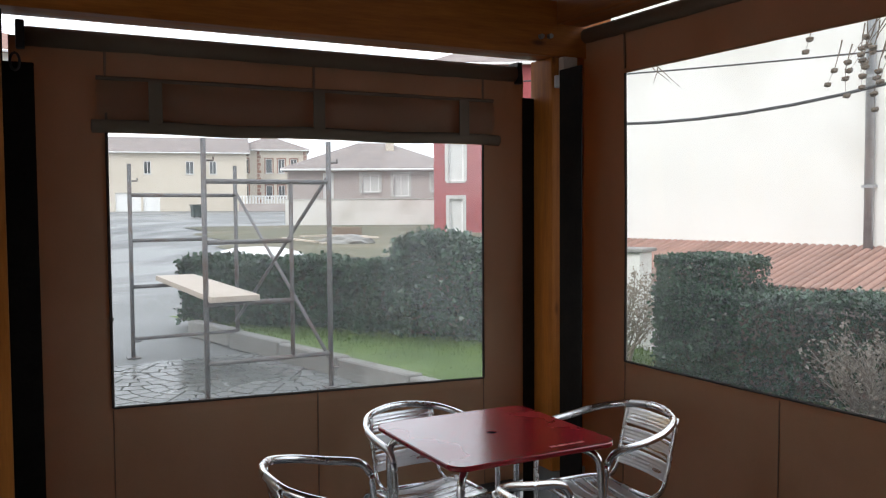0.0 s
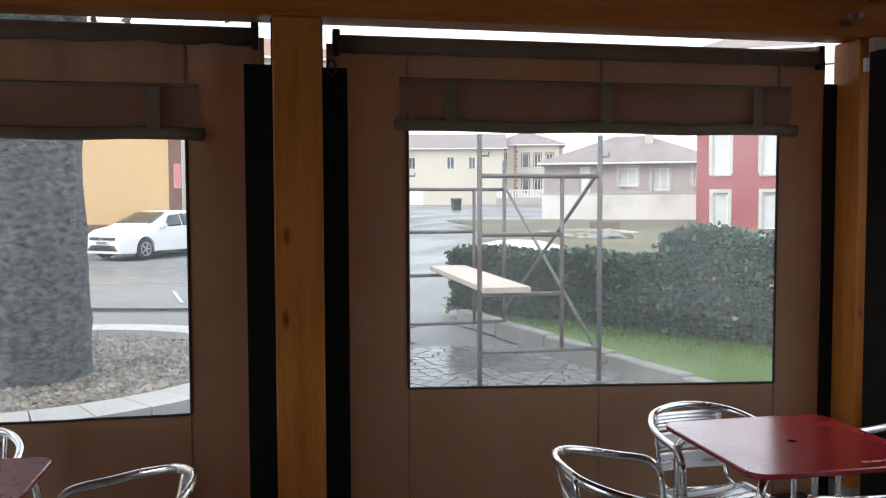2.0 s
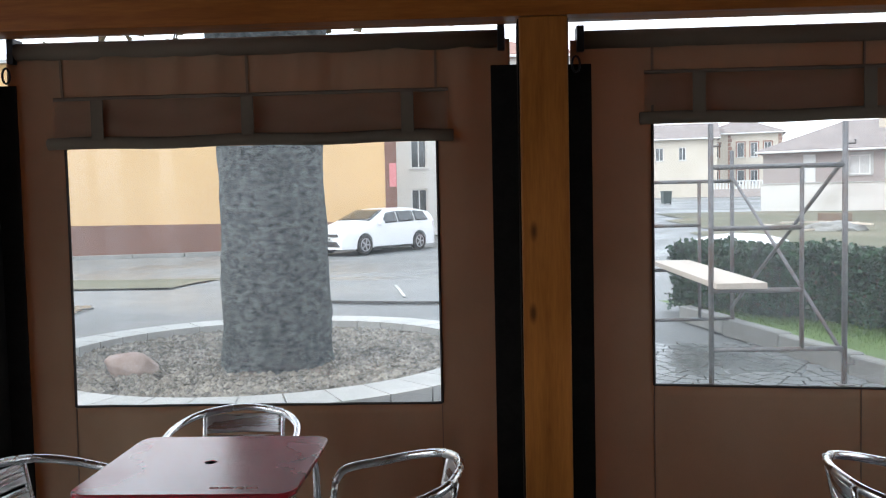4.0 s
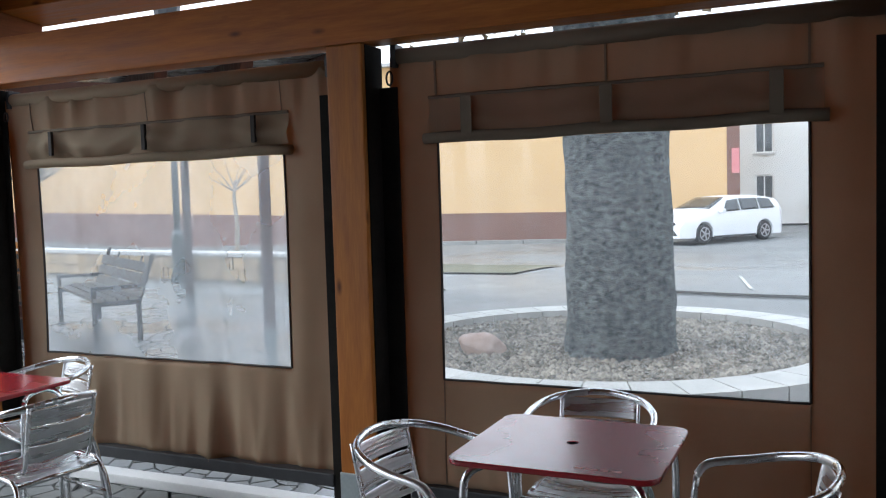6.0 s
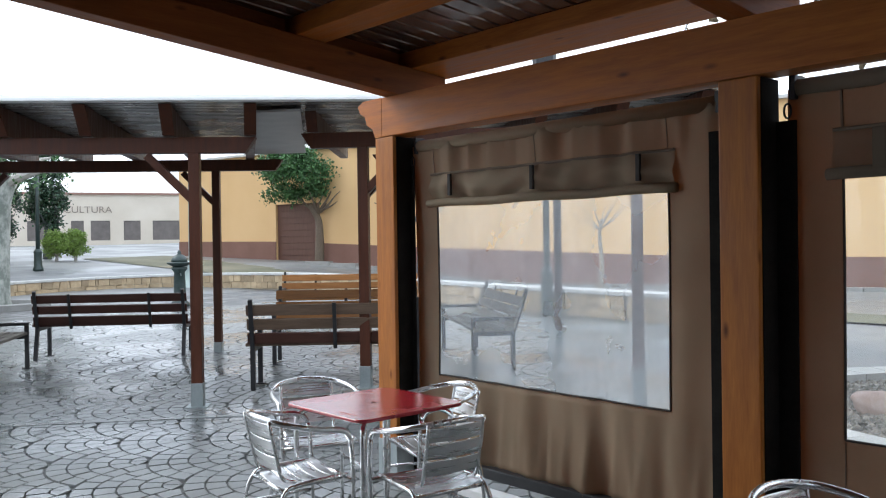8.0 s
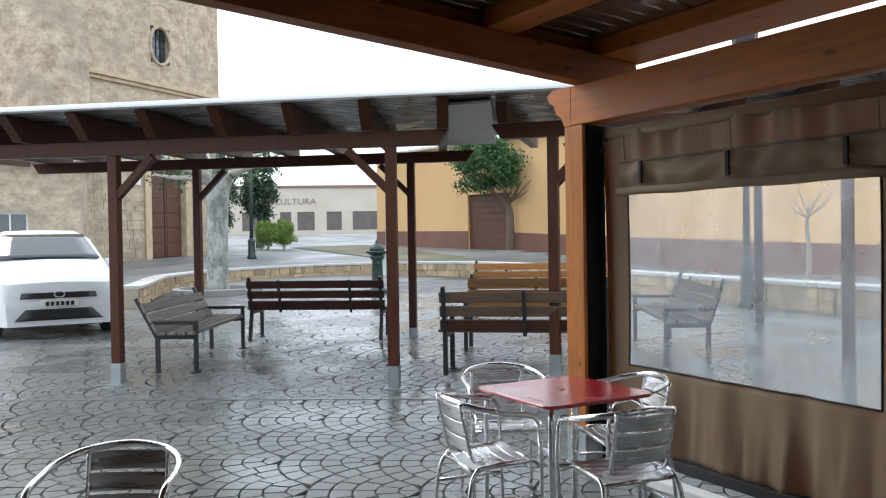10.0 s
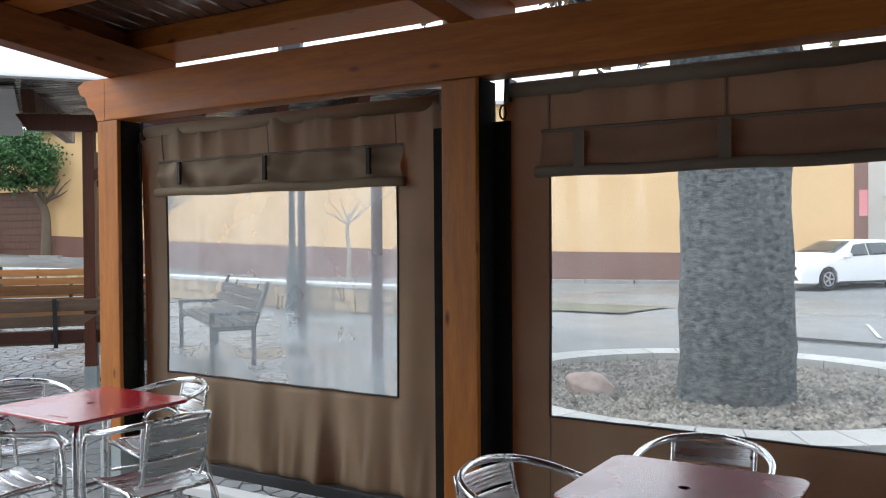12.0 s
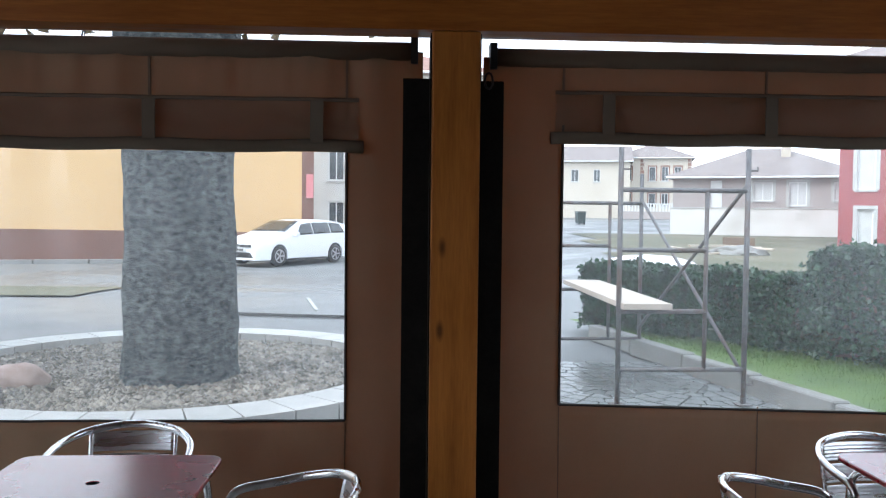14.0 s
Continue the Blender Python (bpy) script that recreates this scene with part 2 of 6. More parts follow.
M["leaf_lime"] = surface("lime_leaf", (0.12, 0.2, 0.03), (0.2, 0.3, 0.05), 0.5, scale=4, bump=0.1, random_tone=0.3)
M["leaf_dry"] = surface("dry_brown_leaf", (0.13, 0.095, 0.05), (0.22, 0.17, 0.1), 0.8, scale=4, bump=0.1, random_tone=0.3)
M["grass"] = surface("lawn_grass", (0.05, 0.095, 0.014), (0.10, 0.16, 0.028), 0.7, scale=1.5, fine=70, bump=0.7, bump_size=0.03, random_tone=0.2)
M["grass_far"] = surface("rough_grass", (0.085, 0.088, 0.05), (0.15, 0.14, 0.085), 0.85, scale=0.5, fine=9, bump=0.4, stain=(0.2, 0.17, 0.115), stain_scale=0.25)
M["ochre"] = surface("ochre_render", (0.66, 0.43, 0.2), (0.71, 0.48, 0.24), 0.85, scale=0.35, fine=30, bump=0.1, stain=(0.62, 0.4, 0.185), stain_scale=0.12)
M["plinth"] = surface("brown_render_plinth", (0.17, 0.085, 0.06), (0.22, 0.115, 0.085), 0.85, scale=0.6, fine=30, bump=0.1)
M["render_white"] = surface("white_render", (0.7, 0.69, 0.65), (0.8, 0.79, 0.76), 0.85, scale=0.5, fine=25, bump=0.1, stain=(0.54, 0.52, 0.47), stain_scale=0.5)
M["render_beige"] = surface("beige_render", (0.55, 0.49, 0.4), (0.64, 0.58, 0.49), 0.85, scale=0.4, fine=25, bump=0.1)
M["render_red"] = surface("red_brick_render", (0.26, 0.055, 0.06), (0.34, 0.085, 0.088), 0.85, scale=1.5, fine=20, bump=0.2, stain=(0.38, 0.15, 0.145), stain_scale=0.3)
M["render_grey"] = surface("grey_brown_render", (0.36, 0.31, 0.29), (0.44, 0.39, 0.36), 0.85, scale=0.6, fine=25, bump=0.1)
M["church"] = surface("sandstone_masonry", (0.31, 0.24, 0.16), (0.60, 0.51, 0.38), 0.9, scale=1.6, fine=5, bump=0.9, bump_size=0.08, stretch=(1, 1, 1.5), stain=(0.30, 0.255, 0.2), stain_scale=0.55)
M["church_block"] = surface("sandstone_block", (0.46, 0.35, 0.22), (0.6, 0.48, 0.33), 0.9, scale=2, fine=12, bump=0.5, bump_size=0.02, random_tone=0.15)
M["roof_tile"] = surface("clay_roof_tile", (0.27, 0.15, 0.115), (0.36, 0.215, 0.17), 0.85, scale=2, fine=20, bump=0.3, random_tone=0.2, stain=(0.3, 0.2, 0.15), stain_scale=0.5)
M["roof_grey"] = surface("weathered_roof", (0.2, 0.17, 0.16), (0.28, 0.24, 0.22), 0.85, scale=1.5, fine=12, bump=0.4)
M["door_brown"] = surface("brown_door", (0.09, 0.04, 0.026), (0.13, 0.06, 0.04), 0.6, scale=2, fine=20, stretch=(6, 6, 1), bump=0.1)
M["shutter"] = surface("grey_shutter", (0.12, 0.105, 0.095), (0.17, 0.15, 0.14), 0.6, scale=2, fine=30, bump=0.1)
M["white_paint"] = surface("white_paint", (0.72, 0.72, 0.7), (0.82, 0.82, 0.8), 0.5, scale=3, bump=0.05)
M["car_white"] = surface("white_car_paint", (0.8, 0.8, 0.8), (0.84, 0.84, 0.84), 0.14, scale=2, bump=0)
M["car_black"] = surface("black_car_plastic", (0.012, 0.012, 0.013), (0.02, 0.02, 0.02), 0.4, scale=9, bump=0.03)
M["car_glass"] = surface("dark_car_glass", (0.02, 0.024, 0.026), (0.03, 0.035, 0.036), 0.05, scale=2, bump=0, spec=0.8)
M["rim"] = surface("alloy_rim", (0.55, 0.56, 0.57), (0.65, 0.65, 0.66), 0.3, metal=0.9, scale=5, bump=0.02)
M["tyre"] = surface("tyre_rubber", (0.018, 0.018, 0.018), (0.03, 0.03, 0.03), 0.8, scale=20, bump=0.1)
M["lamp_lens"] = surface("headlamp_lens", (0.55, 0.58, 0.6), (0.7, 0.72, 0.74), 0.08, scale=9, bump=0.02)
M["glass_dark"] = surface("window_glass", (0.05, 0.06, 0.065), (0.09, 0.1, 0.105), 0.06, scale=1, bump=0, spec=0.8)
M["bench_wood"] = wood("orange_bench_slat", (0.26, 0.11, 0.03), (0.38, 0.18, 0.06), 0.4, 0, 0.15)
M["bench_dark"] = wood("dark_bench_slat", (0.045, 0.018, 0.013), (0.08, 0.034, 0.024), 0.4, 0, 0.15)
M["bench_grey"] = wood("weathered_bench_slat", (0.17, 0.15, 0.125), (0.32, 0.29, 0.25), 0.65, 0, 0.25)
M["steel"] = surface("galvanised_steel", (0.33, 0.34, 0.35), (0.46, 0.47, 0.48), 0.4, 0.55, metal=0.8, scale=12, bump=0.05)
M["scaffold"] = surface("grey_scaffold_tube", (0.13, 0.13, 0.135), (0.24, 0.23, 0.23), 0.5, 0.7, metal=0.5, scale=14, fine=60, bump=0.1, stain=(0.16, 0.1, 0.07), stain_scale=5)
M["plank"] = wood("pale_plank", (0.5, 0.42, 0.34), (0.66, 0.58, 0.5), 0.6, 1)
M["iron_green"] = surface("dark_green_cast_iron", (0.02, 0.035, 0.032), (0.04, 0.06, 0.055), 0.45, scale=10, bump=0.1)
M["pole_pale"] = surface("pale_green_pole", (0.38, 0.46, 0.43), (0.46, 0.54, 0.5), 0.45, scale=6, bump=0.05)
M["pole_grey"] = surface("grey_flashing", (0.3, 0.3, 0.3), (0.38, 0.38, 0.37), 0.4, scale=4, bump=0.03)
M["foot"] = surface("galvanised_post_foot", (0.33, 0.37, 0.37), (0.42, 0.46, 0.46), 0.4, 0.5, metal=0.6, scale=9, bump=0.06)
M["cable"] = surface("black_cable", (0.03, 0.03, 0.032), (0.05, 0.05, 0.05), 0.6, bump=0)
M["bar_mark"] = surface("lettering", (0.2, 0.17, 0.14), (0.26, 0.22, 0.18), 0.7, bump=0)
# Dark tone picked to cut light bounced off the unseen south wall.
M["plaster"] = surface("low_bounce_brown", (0.15, 0.105, 0.075), (0.2, 0.145, 0.105), 0.85, scale=1, fine=40, bump=0.1)
M["turquoise"] = surface("pale_sign", (0.6, 0.2, 0.2), (0.66, 0.25, 0.25), 0.6, bump=0)

# ---- building tools ----


def part(name, bm, material, parent=None, label="", smooth=False):
    me = bpy.data.meshes.new(name)
    bmesh.ops.recalc_face_normals(bm, faces=bm.faces)
    bm.to_mesh(me)
    bm.free()
    me.materials.append(material)
    if smooth:
        me.polygons.foreach_set("use_smooth", [True] * len(me.polygons))
    ob = new(name, me)
    ob.parent = parent
    if label:
        tagged(ob, label)
    return ob


def raw(name, verts, faces, material, parent=None, smooth=False):
    me = bpy.data.meshes.new(name)
    me.from_pydata(verts, [], faces)
    me.materials.append(material)
    if smooth:
        me.polygons.foreach_set("use_smooth", [True] * len(me.polygons))
    me.update()
    ob = new(name, me)
    ob.parent = parent
    return ob


def lift(y):
    """The street climbs gently away from the terrace."""
    return min(1.5, 0.0165 * y) * smoothstep(y, 3.85, 4.9)


def thing(name, label, category, at=Matrix(), group="", kind=""):
    ob = new(name)
    ob.empty_display_size = 0.2
    ob.matrix_world = Matrix.Translation((0, 0, lift(at.translation.y))) @ at
    return tagged(ob, label, category, group, kind)


def box(bm, x0, x1, y0, y1, z0, z1, bevel=0.0, m=None):
    r = bmesh.ops.create_cube(bm, size=1.0)
    vs = r["verts"]
    for v in vs:
        v.co = Vector((x0 + (v.co.x + 0.5) * (x1 - x0), y0 + (v.co.y + 0.5) * (y1 - y0), z0 + (v.co.z + 0.5) * (z1 - z0)))
    if bevel:
        es = list({e for v in vs for e in v.link_edges})
        out = bmesh.ops.bevel(bm, geom=es, offset=bevel, segments=2, affect='EDGES', profile=0.6)
        vs = list({v for f in out["faces"] for v in f.verts} | {v for v in vs if v.is_valid})
    if m is not None:
        bmesh.ops.transform(bm, matrix=m, verts=vs)
    return bm


def boxed(*a, **k):
    return box(bmesh.new(), *a, **k)


def tube(bm, pts, r, n=8, closed=False, taper=None):
    """A round bar along pts."""
    pts = [Vector(p) for p in pts]
    rings = []
    side = None
    for i, p in enumerate(pts):
        a = pts[i - 1] if (i or closed) else p
        b = pts[(i + 1) % len(pts)] if (i + 1 < len(pts) or closed) else p
        d = (b - a).normalized()
        if side is None:
            side = d.orthogonal().normalized()
        side = (side - d * side.dot(d))
        side = side.normalized() if side.length > 1e-6 else d.orthogonal().normalized()
        up = d.cross(side)
        rr = r if taper is None else r * taper[i]
        rings.append([bm.verts.new(p + rr * (math.cos(2 * math.pi * k / n) * side + math.sin(2 * math.pi * k / n) * up)) for k in range(n)])
    last = len(rings) if closed else len(rings) - 1
    for i in range(last):
        A, B = rings[i], rings[(i + 1) % len(rings)]
        for k in range(n):
            bm.faces.new((A[k], A[(k + 1) % n], B[(k + 1) % n], B[k]))
    if not closed:
        bm.faces.new(rings[0][::-1])
        bm.faces.new(rings[-1])
    return bm


def tubed(pts, r, n=8, closed=False, taper=None):
    return tube(bmesh.new(), pts, r, n, closed, taper)


def curve_points(ctrl, steps=6):
    """Catmull-Rom points through ctrl."""
    c = [Vector(p) for p in ctrl]
    c = [2 * c[0] - c[1]] + c + [2 * c[-1] - c[-2]]
    out = []
    for i in range(1, len(c) - 2):
        for k in range(steps):
            t = k / steps
            out.append(0.5 * ((2 * c[i]) + (c[i + 1] - c[i - 1]) * t + (2 * c[i - 1] - 5 * c[i] + 4 * c[i + 1] - c[i + 2]) * t * t + (3 * c[i] - c[i - 1] - 3 * c[i + 1] + c[i + 2]) * t ** 3))
    out.append(c[-2])
    return out


def lathe(profile, n=16, bm=None, centre=(0, 0, 0)):
    """A turned solid from (radius, z) pairs."""
    bm = bm or bmesh.new()
    c = Vector(centre)
    rings = [[bm.verts.new(c + Vector((r * math.cos(2 * math.pi * k / n), r * math.sin(2 * math.pi * k / n), z))) for k in range(n)] for r, z in profile]
    for A, B in zip(rings, rings[1:]):
        for k in range(n):
            bm.faces.new((A[k], A[(k + 1) % n], B[(k + 1) % n], B[k]))
    bm.faces.new(rings[0][::-1])
    bm.faces.new(rings[-1])
    return bm


def smoothstep(v, a, b):
    t = min(1.0, max(0.0, (v - a) / (b - a)))
    return t * t * (3 - 2 * t)


def ground_height(x, y):
    dip = -0.5 * smoothstep(x, -34, -22) * (1 - smoothstep(x, 4, 12)) * smoothstep(y, 13, 24)
    west = min(1.5, 0.034 * max(0.0, -x - 22))
    low = -1.4 * smoothstep(x, 8.2, 9.4) * (1 - smoothstep(y, 9.5, 12))
    return dip + west + low + lift(y)


def facing(p0, p1, z=0.0):
    """A frame at p0 whose x runs to p1, whose y runs back from the front."""
    a = math.degrees(math.atan2(p1[1] - p0[1], p1[0] - p0[0]))
    return pose(p0[0], p0[1], z, 0, 0, a), math.hypot(p1[0] - p0[0], p1[1] - p0[1])


def pierced(L, H, T, holes, z0=0.0):
    """A wall slab with rectangular openings (u0, u1, z0, z1), as one closed skin."""
    bm = bmesh.new()
    us = sorted({0, L} | {min(max(u, 0), L) for h in holes for u in h[:2]})
    zs = sorted({z0, H} | {min(max(v, z0), H) for h in holes for v in h[2:4]})
    made = {}

    def vert(i, j, y):
        if (i, j, y) not in made:
            made[i, j, y] = bm.verts.new((us[i], y, zs[j]))
        return made[i, j, y]

    def solid(i, j):
        if not (0 <= i < len(us) - 1 and 0 <= j < len(zs) - 1):
            return False
        u, z = (us[i] + us[i + 1]) / 2, (zs[j] + zs[j + 1]) / 2
        return not any(h[0] <= u <= h[1] and h[2] <= z <= h[3] for h in holes)
    for i in range(len(us) - 1):
        for j in range(len(zs) - 1):
            if not solid(i, j):
                continue
            c = ((i, j), (i + 1, j), (i + 1, j + 1), (i, j + 1))
            bm.faces.new([vert(*p, 0) for p in c])
            bm.faces.new([vert(*p, T) for p in reversed(c)])
            for k, (di, dj) in enumerate(((0, -1), (1, 0), (0, 1), (-1, 0))):
                if not solid(i + di, j + dj):
                    p, q = c[k], c[(k + 1) % 4]
                    bm.faces.new((vert(*p, 0), vert(*p, T), vert(*q, T), vert(*q, 0)))
    return bm


def window_unit(parent, u0, u1, z0, z1, depth=0.12, pane="glass_dark", frame_mat="white_paint", surround=None, sill=True, bars=1, name="window"):
    w = part(name, (lambda bm: (box(bm, u0, u0 + 0.06, depth - 0.03, depth + 0.03, z0, z1), box(bm, u1 - 0.06, u1, depth - 0.03, depth + 0.03, z0, z1),
             box(bm, u0 + 0.06, u1 - 0.06, depth - 0.03, depth + 0.03, z0, z0 + 0.06), box(bm, u0 + 0.06, u1 - 0.06, depth - 0.03, depth + 0.03, z1 - 0.06, z1),
             [box(bm, u0 + (u1 - u0) * (k + 1) / (bars + 1) - 0.025, u0 + (u1 - u0) * (k + 1) / (bars + 1) + 0.025, depth - 0.025, depth + 0.025, z0 + 0.06, z1 - 0.06) for k in range(bars)], bm)[-1])(bmesh.new()),
             M[frame_mat], parent)
    part("pane", boxed(u0 + 0.05, u1 - 0.05, depth - 0.008, depth + 0.008, z0 + 0.05, z1 - 0.05), M[pane], w)
    if sill:
        part("sill", boxed(u0 - 0.08, u1 + 0.08, -0.06, 0.1, z0 - 0.08, z0 - 0.004), M["cap"], w)
    if surround:
        bm = bmesh.new()
        s = 0.14
        box(bm, u0 - s, u0, -0.035, 0.06, z0 - 0.004, z1 + s)
        box(bm, u1, u1 + s, -0.035, 0.06, z0 - 0.004, z1 + s)
        box(bm, u0, u1, -0.035, 0.06, z1, z1 + s)
        part("surround", bm, M[surround], w)
    return w


def leaf_cloud(name, material, parent, points, size, rnd, label=""):
    """Many small leaf blades, each a folded diamond, at the points given."""
    verts, faces = [], []
    for p in points:
        d = Vector((rnd.gauss(0, 1), rnd.gauss(0, 1), rnd.gauss(0, 1))).normalized()
        s = d.orthogonal().normalized()
        s = Matrix.Rotation(rnd.uniform(0, 6.28), 3, d) @ s
        n = d.cross(s)
        L = size * rnd.uniform(0.6, 1.3)
        w = L * rnd.uniform(0.32, 0.5)
        b = len(verts)
        p = Vector(p)
        verts += [p, p + d * L * 0.5 + s * w + n * w * 0.4, p + d * L, p + d * L * 0.5 - s * w + n * w * 0.4]
        faces += [(b, b + 1, b + 2), (b, b + 2, b + 3)]
    ob = raw(name, verts, faces, material, parent)
    if label:
        tagged(ob, label)
    return ob

# ---- ground ----


def sheet(name, material, x0, x1, y0, y1, nx, ny, lift=0.0, shape=None, height=ground_height):
    verts, faces, ids = [], [], {}
    for i in range(nx + 1):
        for j in range(ny + 1):
            x, y = x0 + (x1 - x0) * i / nx, y0 + (y1 - y0) * j / ny
            ids[i, j] = len(verts)
            verts.append((x, y, height(x, y) + lift))
    for i in range(nx):
        for j in range(ny):
            xm, ym = x0 + (x1 - x0) * (i + 0.5) / nx, y0 + (y1 - y0) * (j + 0.5) / ny
            if shape is None or shape(xm, ym):
                faces.append((ids[i, j], ids[i + 1, j], ids[i + 1, j + 1], ids[i, j + 1]))
    return raw(name, verts, faces, material, smooth=True)


def whole_ground():
    """One sheet to the horizon, finer near the terrace."""
    def steps(lo, hi, near0, near1, fine, coarse):
        out = list(np.arange(near0, near1 + 0.01, fine))
        v, s = near0, coarse
        while v > lo:
            v -= s
            s *= 1.35
            out.insert(0, max(v, lo))
        v, s = near1, coarse
        while v < hi:
            v += s
            s *= 1.35
            out.append(min(v, hi))
        return out
    xs, ys = steps(-1500, 1500, -60, 40, 1.0, 2.0), steps(-1500, 1500, -20, 60, 1.0, 2.0)
    verts = [(x, y, ground_height(x, y) - 0.03) for x in xs for y in ys]
    n = len(ys)
    faces = [(i * n + j, (i + 1) * n + j, (i + 1) * n + j + 1, i * n + j + 1) for i in range(len(xs) - 1) for j in range(n - 1)]
    return tagged(raw("ground", verts, faces, M["asphalt"], smooth=True), "wet grey asphalt street and ground", "ground", kind="structure")


whole_ground()

RING_C, RING_IN, RING_OUT = (0.27, 7.94), 1.94, 2.36


def on_plaza(x, y):
    """The paved square round the terrace."""
    if math.hypot(x - RING_C[0], y - RING_C[1]) < RING_OUT - 0.02:
        return False
    if x > kerb_x(y) and y > 3.9:
        return False
    if x > 5.4:
        return False
    if x > -3.3:
        return y < 8.6
    return y < 12.1 + 0.17 * (-3.3 - x)


def kerb_x(y):
    """Edge of the lawn's kerb."""
    return 5.420 - (y - 6.61) * 0.233


def plaza():
    base = sheet("pavement", M["joint"], -25, 5.4, -4, 16, 60, 60, -0.02, lambda x, y: on_plaza(x, y) and x > -24.5, lambda x, y: lift(y))
    return tagged(base, "wet grey stamped concrete paving in fan pattern", "pavement", kind="structure")


PAVEMENT = plaza()


def lawn():
    verts, faces = [], []
    n = 24
    for j in range(n + 1):
        y = 3.6 + 7.4 * j / n
        for i in range(13):
            x = kerb_x(y) + 0.14 + (12.0 - kerb_x(y) - 0.14) * (i / 12) ** 1.2
            h = 0.13 + 0.03 * math.sin(x * 1.3 + y) if x < 8.0 else 0.13 - 1.4 * smoothstep(x, 8.2, 9.4) * (1 - smoothstep(y, 9.5, 12))
            verts.append((x, y, h + lift(y)))
    for j in range(n):
        for i in range(12):
            a = j * 13 + i
            faces.append((a, a + 1, a + 14, a + 13))
    ob = tagged(raw("lawn", verts, faces, M["grass"], smooth=True), "bright green short lawn beside the path", "lawn", kind="structure")
    rnd = random.Random(4)
    v, f = [], []
    for k in range(14000):
        y = rnd.uniform(4.4, 9.8)
        x = kerb_x(y) + 0.16 + rnd.random() * 2.6
        z = 0.12 + lift(y)
        a, h, w = rnd.uniform(0, 6.28), rnd.uniform(0.03, 0.065), 0.005
        lx, ly = rnd.gauss(0, 0.018), rnd.gauss(0, 0.018)
        b = len(v)
        v += [(x - w * math.cos(a), y - w * math.sin(a), z), (x + w * math.cos(a), y + w * math.sin(a), z), (x + lx, y + ly, z + h)]
        f.append((b, b + 1, b + 2))
    tagged(raw("grass_blades", v, f, M["grass"]), "short green grass blades on the lawn", "grass", kind="stuff")
    return ob


lawn()


def lawn_kerb():
    kerb = thing("kerb", "pale grey concrete kerb edging the lawn", "kerb", kind="structure")
    y = 4.2
    while y < 9.9:
        y1 = y + 0.98
        bm = bmesh.new()
        x0, x1 = kerb_x(y), kerb_x(y1)
        vs = [bm.verts.new(p) for p in ((x0, y, -0.02), (x0 + 0.15, y, -0.02), (x1 + 0.15, y1, -0.02), (x1, y1, -0.02),
                                        (x0 + 0.012, y, 0.165), (x0 + 0.15, y, 0.165), (x1 + 0.15, y1, 0.165), (x1 + 0.012, y1, 0.165))]
        for q in ((0, 1, 2, 3), (4, 5, 6, 7), (0, 1, 5, 4), (1, 2, 6, 5), (2, 3, 7, 6), (3, 0, 4, 7)):
            bm.faces.new([vs[i] for i in q])
        bmesh.ops.bevel(bm, geom=list(bm.edges), offset=0.012, segments=1, affect='EDGES')
        bmesh.ops.translate(bm, vec=(0, 0, lift(y + 0.5)), verts=bm.verts)
        part("kerb_stone", bm, M["concrete"], kerb)
        y = y1 + 0.012


lawn_kerb()

far_grass = sheet("verge", M["grass_far"], 7.5, 40, 16.5, 44, 36, 30, 0.0, lambda x, y: x > 8.3 + 0.11 * (y - 16) and y < 45 - 0.2 * x + 3)
tagged(far_grass, "rough patchy grass plot beside the street", "grass", kind="structure")
verge = sheet("verge", M["grass_far"], -46, -3.0, 13.4, 24, 100, 40, 0.0, lambda x, y: y > 14.6 + 0.12 * (-5 - x) - max(0, (-x - 20)) * 0.12 and y < 17.4 + (-4 - x) * 0.09 or (x > -7 and abs(y - 14.5) < 0.28 * (-5.0 - x)))
tagged(verge, "strip of worn grass behind the low wall", "grass", kind="structure")


def road_marks():
    m = thing("road_marking", "worn white painted line on wet asphalt", "road marking", kind="structure")
    bm = bmesh.new()
    for (x, y, a, l, w) in ((1.0, 13.58, 10, 1.8, 0.05), (1.91, 20.31, 4, 2.0, 0.12)):
        box(bm, -w / 2, w / 2, -l / 2, l / 2, 0, 0.004, 0, pose(x, y, ground_height(x, y) - 0.022, 0, 0, a))
    part("line", bm, M["cap"], m)
    bm = tubed(curve_points([(-0.5, 12.3, 0.2), (1.5, 11.9, 0.195), (4.0, 11.8, 0.19)], 6), 0.03, 4)
    part("drain_edge", bm, M["joint"], m)


road_marks()

# ---- the timber terrace ----
BEAM_Y0, BEAM_Y1 = 3.44, 3.60
TERRACE = Matrix.Scale(1.04, 4)
POSTS_X = (-2.505, 0.014, 2.391, 4.90)
POST_W = 0.188


